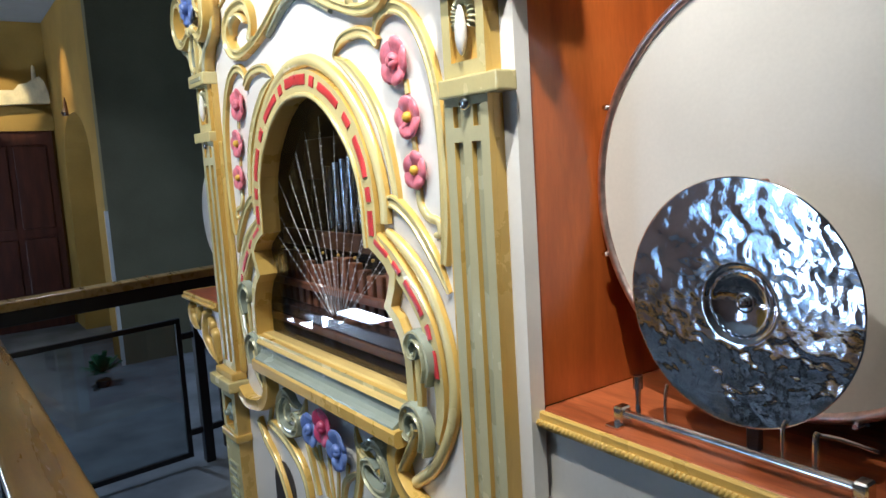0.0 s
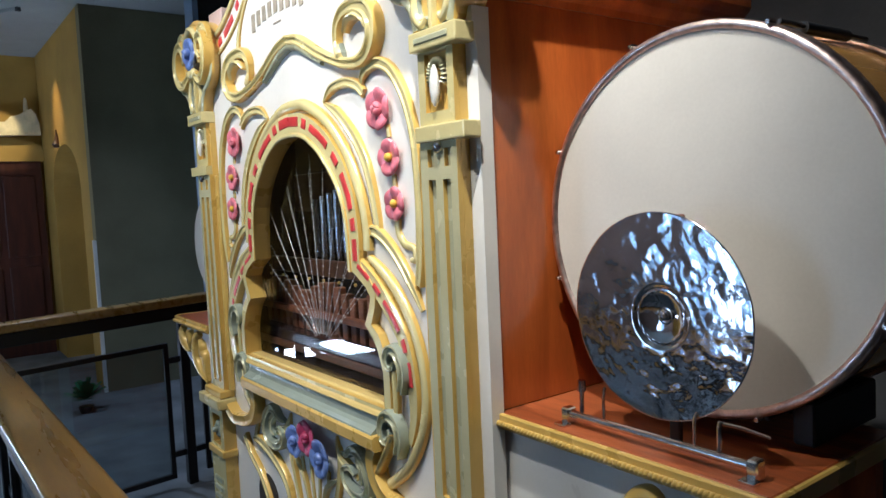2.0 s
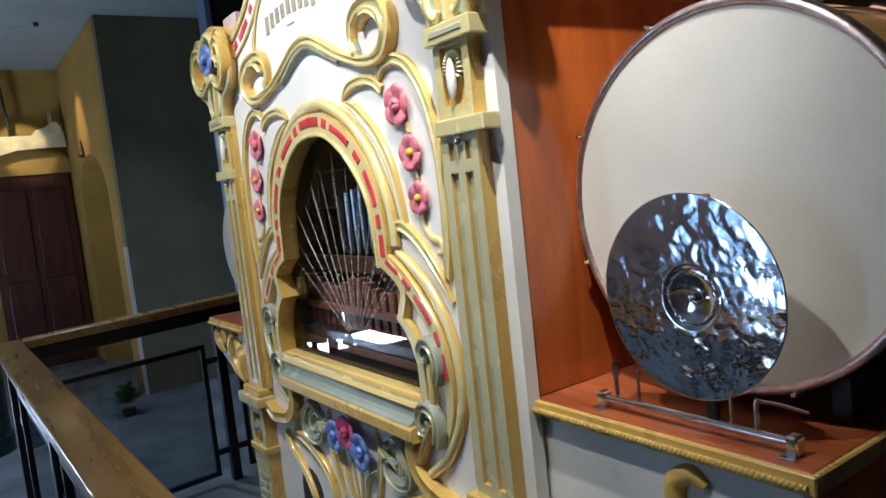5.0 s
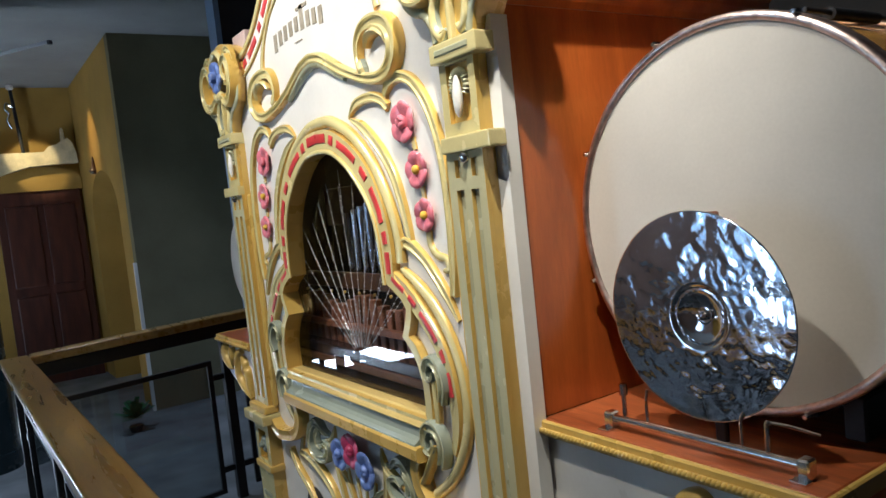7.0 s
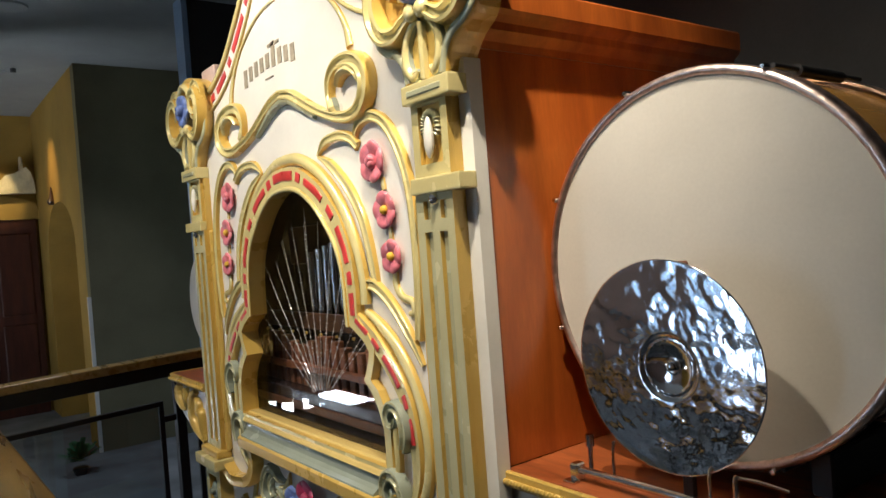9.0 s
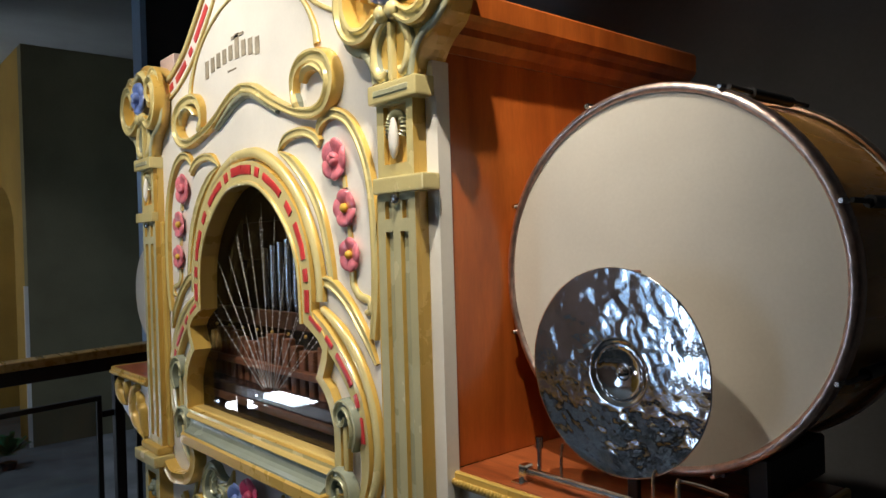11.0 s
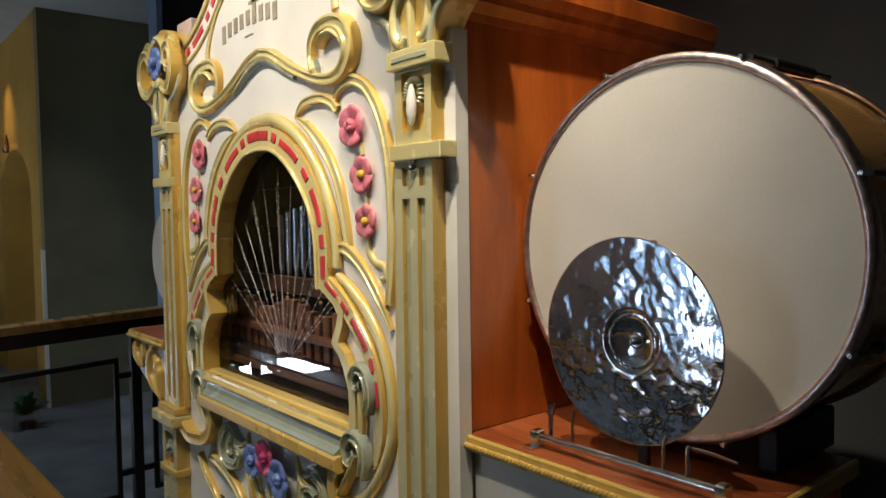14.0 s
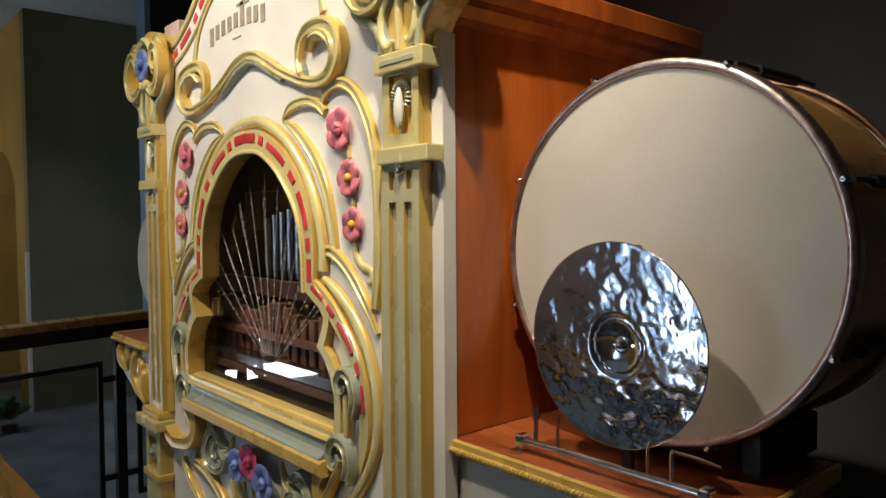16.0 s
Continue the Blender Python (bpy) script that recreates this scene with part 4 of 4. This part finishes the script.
        part("wing_scroll", bm_ribbon(q, 0.036, 0.04, y0=yf + 0.026, taper=[0.5, 1, 1.2, 1, 0.5]), [GOLD, GOLD], organ)
    else:
        for q, taper in (([(-1.150, 0.990), (-1.168, 0.965), (-1.160, 0.930), (-1.120, 0.900), (-1.085, 0.892)], [0.7, 1.2, 1.2, 0.9, 0.3]), ([(-1.075, 0.985), (-1.070, 0.94), (-1.085, 0.90)], [1, 1, 0.3]),
                         ([(-0.945, 0.985), (-0.985, 0.965), (-1.005, 0.920), (-1.005, 0.870), (-0.960, 0.828), (-0.880, 0.790)], [0.6, 1.1, 1.2, 1.1, 0.9, 0.3]), ([(-0.950, 0.955), (-0.920, 0.935), (-0.925, 0.905), (-0.895, 0.900), (-0.890, 0.85), (-0.878, 0.80)], [0.5, 1, 1, 1.1, 0.9, 0.4])):
            part("wing_scroll", bm_ribbon(q, 0.044, 0.05, y0=yf + 0.026, taper=taper), [GOLD, GOLD], organ, "carved gilded leaf scroll")
    for ob in organ.children[first:]:
        ob.location.z = dz


wing(0.8155, 1.42, 0.03, 0.47, "wing_shelf")
wing(-0.8155, -1.23, -0.04, 0.47, "wing_shelf")


# ---------------------------------------------------------------- drum
def drum(cx, cy, cz, r, depth, label):
    d = thing("bass_drum", label, "drum", at=(cx, cy, cz))
    part("shell", bm_lathe([(r - 0.02, 0.02), (r - 0.012, 0.02), (r - 0.012, depth - 0.02), (r - 0.02, depth - 0.02)], 72, "Y", (0, depth, 0)), MAPLE, d, "lacquered maple shell")
    for y in (0.004, depth - 0.004):
        part("head", bm_lathe([(r - 0.008, -0.003), (r - 0.008, 0.003)], 72, "Y", (0, y, 0)), DRUMSKIN, d, "cream drum skin")
    for y, sg in ((0.0, 1), (depth, -1)):
        prof = [(r - 0.015, 0.000), (r - 0.0135, -0.004), (r - 0.010, -0.0068), (r - 0.006, -0.0078), (r - 0.002, -0.0062), (r + 0.001, -0.0035), (r + 0.0025, 0.001), (r + 0.003, 0.024), (r, 0.030), (r - 0.005, 0.028), (r - 0.006, 0.004)]
        bm = bmesh.new()
        n = 72
        rings = []
        for rr, h in prof:
            rings.append([bm.verts.new((rr * math.cos(2 * math.pi * i / n), y + sg * h, rr * math.sin(2 * math.pi * i / n))) for i in range(n)])
        for k in range(len(rings)):
            p, q = rings[k], rings[(k + 1) % len(rings)]
            for i in range(n):
                j = (i + 1) % n
                bm.faces.new((p[i], p[j], q[j], q[i]))
        part("hoop", bm, HOOPMETAL, d, "worn nickel hoop")
    for k in range(8):
        a = radians(20 + 45 * k)
        c, s = math.cos(a), math.sin(a)
        bm = bm_tube(((r + 0.008) * c, 0.02, (r + 0.008) * s), ((r + 0.008) * c, depth - 0.02, (r + 0.008) * s), 0.0045, seg=8)
        part("tension_rod", bm, BLACKIRON, d, "dark tension rod")
        bm = bm_tube(((r + 0.006) * c, 0.10, (r + 0.006) * s), ((r + 0.006) * c, depth - 0.10, (r + 0.006) * s), 0.011, seg=10)
        part("lug", bm, BLACKIRON, d, "black tube lug")
        bm = bm_lathe([(0.003, -0.010), (0.006, -0.008), (0.006, 0.004), (0.004, 0.010)], 10, "Y", ((r + 0.004) * c, -0.004, (r + 0.004) * s))
        part("claw", bm, DULLSTEEL, d, "steel claw screw")
    return d


DC = (1.178, 0.222, 1.425)
dr = drum(*DC, 0.360, 0.36, "large bass drum with cream skin and maple shell")
for sx in (-0.17, 0.17):
    part("cradle", bm_box((sx - 0.02, 0.06, -0.395), (sx + 0.02, 0.30, -0.315), 0.004), BLACKIRON, dr, "black cradle block", smooth=False)

# cymbal on its bent wire stand
cym = thing("cymbal", "hammered chrome cymbal on a steel wire stand before the bass drum", "cymbal", at=(1.184, 0.096, 1.268))
R = 0.184
bm = bmesh.new()
n, rings = 150, []
for k in range(71):
    r = R * k / 70
    ring_ = []
    for i in range(n):
        a = 2 * math.pi * i / n
        x, z = r * math.cos(a), r * math.sin(a)
        rb = math.hypot(x - 0.010, z)  # the bell is punched slightly off centre
        k_in = max(0.0, min(1.0, (0.060 - rb) / 0.011))
        bow = 0.003 * (1 - (r / R) ** 2) - 0.006 * k_in * k_in * (3 - 2 * k_in)
        bell = 0.0
        if rb < 0.055:
            bell = 0.0018 * math.exp(-((rb - 0.0465) / 0.0026) ** 2) - 0.011 * max(0, 1 - (rb / 0.0445) ** 2)
        dent = 0.0
        if rb > 0.050:
            fade = min(1, (rb - 0.050) / 0.02)
            dent = fade * (0.0016 * noise.noise(Vector((x * 13, z * 13, 3.1))) + 0.0012 * noise.noise(Vector((x * 36, z * 36, 7.7))) + 0.0007 * noise.noise(Vector((x * 85, z * 85, 1.7))))
        ring_.append(bm.verts.new((x, -bow - bell + dent, z)))
    rings.append(ring_)
for p, q in zip(rings, rings[1:]):
    for i in range(n):
        j = (i + 1) % n
        bm.faces.new((p[i], p[j], q[j], q[i]))
bmesh.ops.remove_doubles(bm, verts=bm.verts, dist=1e-5)
disc = part("disc", bm, CYMBALMETAL, cym, "hammered mirror chrome disc")
so = disc.modifiers.new("thickness", "SOLIDIFY")
so.thickness = 0.0018
part("nut", bm_lathe([(0.017, 0.0), (0.017, 0.003), (0.013, 0.004), (0.012, 0.002), (0.008, 0.002), (0.007, 0.012), (0.003, 0.014)], 16, "Y", (0.010, 0.016, 0)), DULLSTEEL, cym, "steel nut")
part("striker_block", bm_box((-0.033, 0.020, 0.125), (0.025, 0.058, 0.177), 0.003), PIPEWOOD, cym, "wooden block behind the cymbal", smooth=False)
part("stem", bm_tube((0.010, 0.010, 0), (0.010, 0.060, 0.0), 0.006), DULLSTEEL, cym)
part("upright", bm_box((-0.012, 0.046, -0.237), (0.012, 0.058, 0.135), 0.003), BLACKIRON, cym, smooth=False)

stand = thing("cymbal_stand", "steel bar with bent wire beaters lying on the wing shelf", "stand", at=(1.17, 0.09, 1.03))
A, B = Vector((-0.195, -0.004, 0.022)), Vector((0.200, -0.004, 0.022))
part("bar", bm_tube(A, B, 0.0075, seg=14), DULLSTEEL, stand, "round steel bar")
for e in (A, B):
    bm = bm_box((e.x - 0.010, -0.014, 0.0), (e.x + 0.010, 0.012, 0.034), 0.003)
    bm_box((e.x - 0.014, -0.030, 0.0), (e.x + 0.014, -0.010, 0.005), 0.001, bm=bm)
    part("bearing", bm, DULLSTEEL, stand, "steel bearing block", smooth=False)


def bm_wire(pts, r, seg=8, n=5):
    """A round wire bent along pts."""
    bm = bmesh.new()
    path = curve(pts, n)
    rows = []
    for i, p in enumerate(path):
        d = (path[min(len(path) - 1, i + 1)] - path[max(0, i - 1)]).normalized()
        a = d.cross(Vector((0, 1, 0.001))).normalized()
        b = d.cross(a)
        rows.append([bm.verts.new(p + r * (math.cos(2 * math.pi * k / seg) * a + math.sin(2 * math.pi * k / seg) * b)) for k in range(seg)])
    for u, v in zip(rows, rows[1:]):
        for k in range(seg):
            bm.faces.new((u[k], u[(k + 1) % seg], v[(k + 1) % seg], v[k]))
    bm.faces.new(rows[0])
    bm.faces.new(rows[-1])
    return bm


def wire(pts, r, name="wire"):
    part(name, bm_wire(pts, r), DULLSTEEL, stand)


wire([(-0.160, 0, 0.03), (-0.160, 0, 0.06), (-0.160, 0, 0.085)], 0.0045, "post")
part("post_nut", bm_tube((-0.160, 0, 0.072), (-0.160, 0, 0.094), 0.008, seg=8), DULLSTEEL, stand)
wire([(-0.105, 0, 0.03), (-0.105, 0, 0.065), (-0.104, 0.004, 0.09)], 0.003)
wire([(0.092, 0, 0.03), (0.092, 0, 0.07), (0.094, 0.01, 0.084), (0.105, 0.05, 0.108)], 0.003)
wire([(0.138, 0, 0.03), (0.138, 0, 0.07), (0.139, 0.004, 0.078)], 0.0045, "post")
wire([(0.139, 0.002, 0.076), (0.16, 0.03, 0.066), (0.19, 0.06, 0.05)], 0.003)

# pale drum beyond the left wing
sn = thing("snare_drum", "small drum with white skin on the far wing shelf", "drum", at=(-1.13, 0.10, 1.33))
part("shell", bm_lathe([(0.19, 0.0), (0.19, 0.14)], 40, "Y", (0, 0.16, 0)), MAPLE, sn)
part("head", bm_lathe([(0.196, 0.0), (0.2, 0.008), (0.196, 0.014)], 40, "Y", (0, 0.015, 0)), DRUMSKIN, sn, "white skin")
part("foot", bm_box((-0.05, 0.02, -0.32), (0.05, 0.12, -0.185), 0.004), BLACKIRON, sn, smooth=False)

# ---------------------------------------------------------------- railing
rail = thing("guard_railing", "oak handrail on a black iron frame with panes", "railing", at=(-1.80, -0.77, 0))
RZ = 1.0


def rpart(name, bm, material, label="", smooth=False, parent=None, side="y"):
    # the two runs stand slightly out of square
    for v in bm.verts:
        if side == "x":
            v.co.y += 0.021 * (v.co.x + 1.80)
        else:
            v.co.x -= 0.11 * (v.co.y + 0.83)
            v.co.z += 0.020 * (v.co.y + 0.83) * min(1.0, v.co.z)
    bmesh.ops.translate(bm, vec=(1.80, 0.77, 0), verts=bm.verts)
    return part(name, bm, material, parent or rail, label, smooth)


rpart("handrail", bm_box((-1.90, -0.836, RZ - 0.042), (3.2, -0.720, RZ), 0.010, 3), OAK, "varnished oak handrail", True, side="x")
rpart("handrail", bm_box((-1.90, -0.7185, RZ - 0.042), (-1.786, 1.44, RZ), 0.010, 3), OAK, "varnished oak handrail", True)
rpart("top_channel", bm_box((-1.88, -0.812, RZ - 0.11), (3.2, -0.742, RZ - 0.043), 0.004), BLACKIRON, side="x")
rpart("top_channel", bm_box((-1.88, -0.740, RZ - 0.11), (-1.808, 1.44, RZ - 0.043), 0.004), BLACKIRON)
for x, w in ((-1.845, 0.016), (-0.55, 0.025), (0.70, 0.025), (1.95, 0.025), (3.1, 0.025)):
    rpart("post", bm_box((x - w, -0.80, 0.0), (x + w, -0.75, RZ - 0.11), 0.003), BLACKIRON, side="x")
for y in (0.20, 1.30):
    rpart("post", bm_box((-1.87, y - 0.025, 0.0), (-1.815, y + 0.025, RZ - 0.11), 0.003), BLACKIRON)


def panel_frame(a, b, along):
    def bx(u0, u1, z0, z1):
        return bm_box((u0, -0.787, z0), (u1, -0.763, z1), 0.002) if along == "x" else bm_box((-1.855, u0, z0), (-1.831, u1, z1), 0.002)
    top = 0.825 if along == "x" else 0.77
    for u0, u1, z0, z1 in ((a, b, top - 0.025, top), (a, b, 0.05, 0.075), (a, a + 0.025, 0.075, top - 0.025), (b - 0.025, b, 0.075, top - 0.025)):
        rpart("panel_bar", bx(u0, u1, z0, z1), BLACKIRON, side=along)
    for u in (a, b):
        s = -1 if u == a else 1
        for z in (0.16, 0.66):
            rpart("panel_clip", bx(min(u, u + s * 0.062), max(u, u + s * 0.062), z, z + 0.03), BLACKIRON, side=along)
    u, v = a + 0.02, b - 0.02
    g = bm_quad((u, -0.775, 0.07), (v, -0.775, 0.07), (v, -0.775, 0.75), (u, -0.775, 0.75)) if along == "x" else bm_quad((-1.843, u, 0.07), (-1.843, v, 0.07), (-1.843, v, 0.75), (-1.843, u, 0.75))
    gp = rpart("pane", g, DARKPANE, "smoked glass pane", side=along)
    gp.visible_shadow = False


panel_frame(-0.68, 0.115, "y")
panel_frame(0.285, 1.215, "y")
for a, b in ((-1.62, -0.64), (-0.46, 0.61), (0.79, 1.86)):
    panel_frame(a, b, "x")

# ---------------------------------------------------------------- far end
col = thing("column", "dark round painted column", "column", at=(-3.85, -0.93, 0))
col["kind"] = "structure"
part("shaft", bm_lathe([(0.20, 0.0), (0.20, 0.12), (0.185, 0.125), (0.185, CEIL)], 40), mat("dark_teal_paint", (0.018, 0.032, 0.036), 0.25, scale=6, vary=0.1), col)

door = thing("door_1", "dark red panelled wooden door with arched cream pediment", "door", at=(-6.80, -0.14, 0))
door["kind"] = "structure"
part("leaf", bm_box((0.0, -0.40, 0.0), (0.06, 0.40, 2.05), 0.004), DOORWOOD, door, smooth=False)
for z0, z1 in ((0.15, 0.95), (1.05, 1.90)):
    for y0, y1 in ((-0.33, -0.03), (0.03, 0.33)):
        part("door_panel", bm_box((0.06, y0, z0), (0.075, y1, z1), 0.012, 2), DOORWOOD, door, smooth=False)
arc = [(-0.43, 2.05), (0.43, 2.05), (0.43, 2.16)] + [(0.43 * math.cos(a), 2.16 + 0.14 * math.sin(a)) for a in [math.pi * k / 16 for k in range(1, 16)]] + [(-0.43, 2.16)]
bm = bm_plate(arc, [], -0.09, 0.0)
bmesh.ops.rotate(bm, cent=(0, 0, 0), matrix=Matrix.Rotation(radians(90), 3, "Z"), verts=bm.verts)
part("pediment", bm, OCHREWALL, door, "arched ochre pediment", smooth=False)

# carved cream ornament over the door, with finial, and a dark pole
orn = thing("overdoor_ornament", "carved scroll ornament with finial above the door, coloured bright cream as lit", "ornament", at=(-6.70, 0.10, 2.10))
# The body takes the outline and bright cream of the pediment's lit patch.
body = [(-0.68, 0.08), (-0.68, 0.345), (-0.15, 0.345), (-0.10, 0.40), (-0.02, 0.42), (0.03, 0.455), (0.09, 0.485), (0.13, 0.43), (0.155, 0.33), (0.165, 0.218), (-0.02, 0.215), (-0.30, 0.20), (-0.50, 0.145)]
bm = bm_plate(body, [], -0.10, 0.0)
bmesh.ops.rotate(bm, cent=(0, 0, 0), matrix=Matrix.Rotation(radians(90), 3, "Z"), verts=bm.verts)
part("scroll", bm, LITCREAM, orn, smooth=False)
part("finial", bm_lathe([(0.022, 0.44), (0.024, 0.46), (0.020, 0.52), (0.016, 0.58), (0.006, 0.60)], 12, at=(0.04, 0.05, 0)), LITCREAM, orn)
pole = thing("torch_pole", "dark slender pole with pale knob standing on the pediment", "pole", at=(-6.66, -0.22, 2.30))
part("pole", bm_tube((0, 0, 0), (0, -0.05, 0.80), 0.017), BLACKIRON, pole)
part("knob", bm_lathe([(0.01, 0.79), (0.035, 0.81), (0.035, 0.84), (0.01, 0.86)], 14, at=(0, -0.052, 0)), CREAM, pole)
part("foot", bm_lathe([(0.05, 0.0), (0.05, 0.015), (0.02, 0.03)], 20), BLACKIRON, pole)
part("ornament", bm_wire([(0, -0.045, 0.62), (0.01, -0.10, 0.66), (0.01, -0.12, 0.60), (0.01, -0.09, 0.55), (0.01, -0.11, 0.48), (0.01, -0.08, 0.40)], 0.012), TIN, pole, "silvery twisted ornament")

# green plant seen through the railing pane
plant = thing("potted_plant", "low green leafy plant on the carpet", "plant", at=(-3.9, 0.03, 0))
part("pot", bm_lathe([(0.04, 0.0), (0.055, 0.05), (0.045, 0.05)], 20), BLACKIRON, plant)
bm = bmesh.new()
rnd = random.Random(4)
for k in range(60):
    own = bmesh.new()
    bmesh.ops.create_grid(own, x_segments=1, y_segments=2, size=1)
    d = Vector((rnd.uniform(-1, 1), rnd.uniform(-1, 1), rnd.uniform(0.0, 1.2))).normalized()
    c = Vector((0, 0, 0.11)) + d * rnd.uniform(0.03, 0.13)
    merge(bm, own, Matrix.Translation(c) @ d.to_track_quat("Y", "Z").to_matrix().to_4x4() @ Matrix.Diagonal((0.018, 0.045, 1, 1)))
part("leaves", bm, GREEN, plant)

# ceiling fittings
dl = thing("ceiling_light", "round recessed ceiling light; two more added unseen as fill", "ceiling light", "ceiling downlights", at=(DOWNLIGHT_FILLS[0][0], DOWNLIGHT_FILLS[0][1], CEIL))
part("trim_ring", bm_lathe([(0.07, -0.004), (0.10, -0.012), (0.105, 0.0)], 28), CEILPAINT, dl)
# Copies for the two added fill lamps; no such fittings are known there.
for x, y, watts in DOWNLIGHT_FILLS[1:]:
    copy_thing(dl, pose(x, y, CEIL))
tr = thing("track_light", "thin pale ceiling track with a small spotlight head", "track light", at=(-5.10, -0.33, CEIL))
tr.rotation_euler = (0, 0, math.atan2(0.46, 0.71))
part("track", bm_box((-0.45, -0.012, -0.028), (0.45, 0.012, 0.0), 0.003), CEILPAINT, tr, smooth=False)
part("arm", bm_tube((-0.40, 0, -0.028), (-0.40, 0, -0.07), 0.008), TIN, tr)
part("head", bm_tube((-0.40, 0, -0.06), (-0.43, 0, -0.14), 0.028, 0.035), TIN, tr, "small silvery lamp head")
part("end_cap", bm_box((0.43, -0.018, -0.036), (0.46, 0.018, -0.001), 0.004), BLACKIRON, tr, smooth=False)

# unseen glowing panels on the carpet, added only to be mirrored in the organ's glass
REFLECTION_GLOW = glow("reflection_glow", (0.95, 0.98, 1.0), 30.0)
for x0, x1, y0, y1 in ((-4.88, -4.28, -2.17, -1.84), (-4.80, -4.03, -2.58, -2.30)):
    lp = thing("floor_light_panel", "unseen flat white glowing panel added for the reflection in the glass", "light panel", "floor light panels", at=((x0 + x1) / 2, (y0 + y1) / 2, 0))
    w, d = (x1 - x0) / 2, (y1 - y0) / 2
    part("frame", bm_box((-w - 0.03, -d - 0.03, 0.0), (w + 0.03, d + 0.03, 0.02), 0.004), BLACKIRON, lp, smooth=False)
    part("diffuser", bm_box((-w, -d, 0.0205), (w, d, 0.026)), REFLECTION_GLOW, lp, "white glowing face of the added panel", smooth=False)
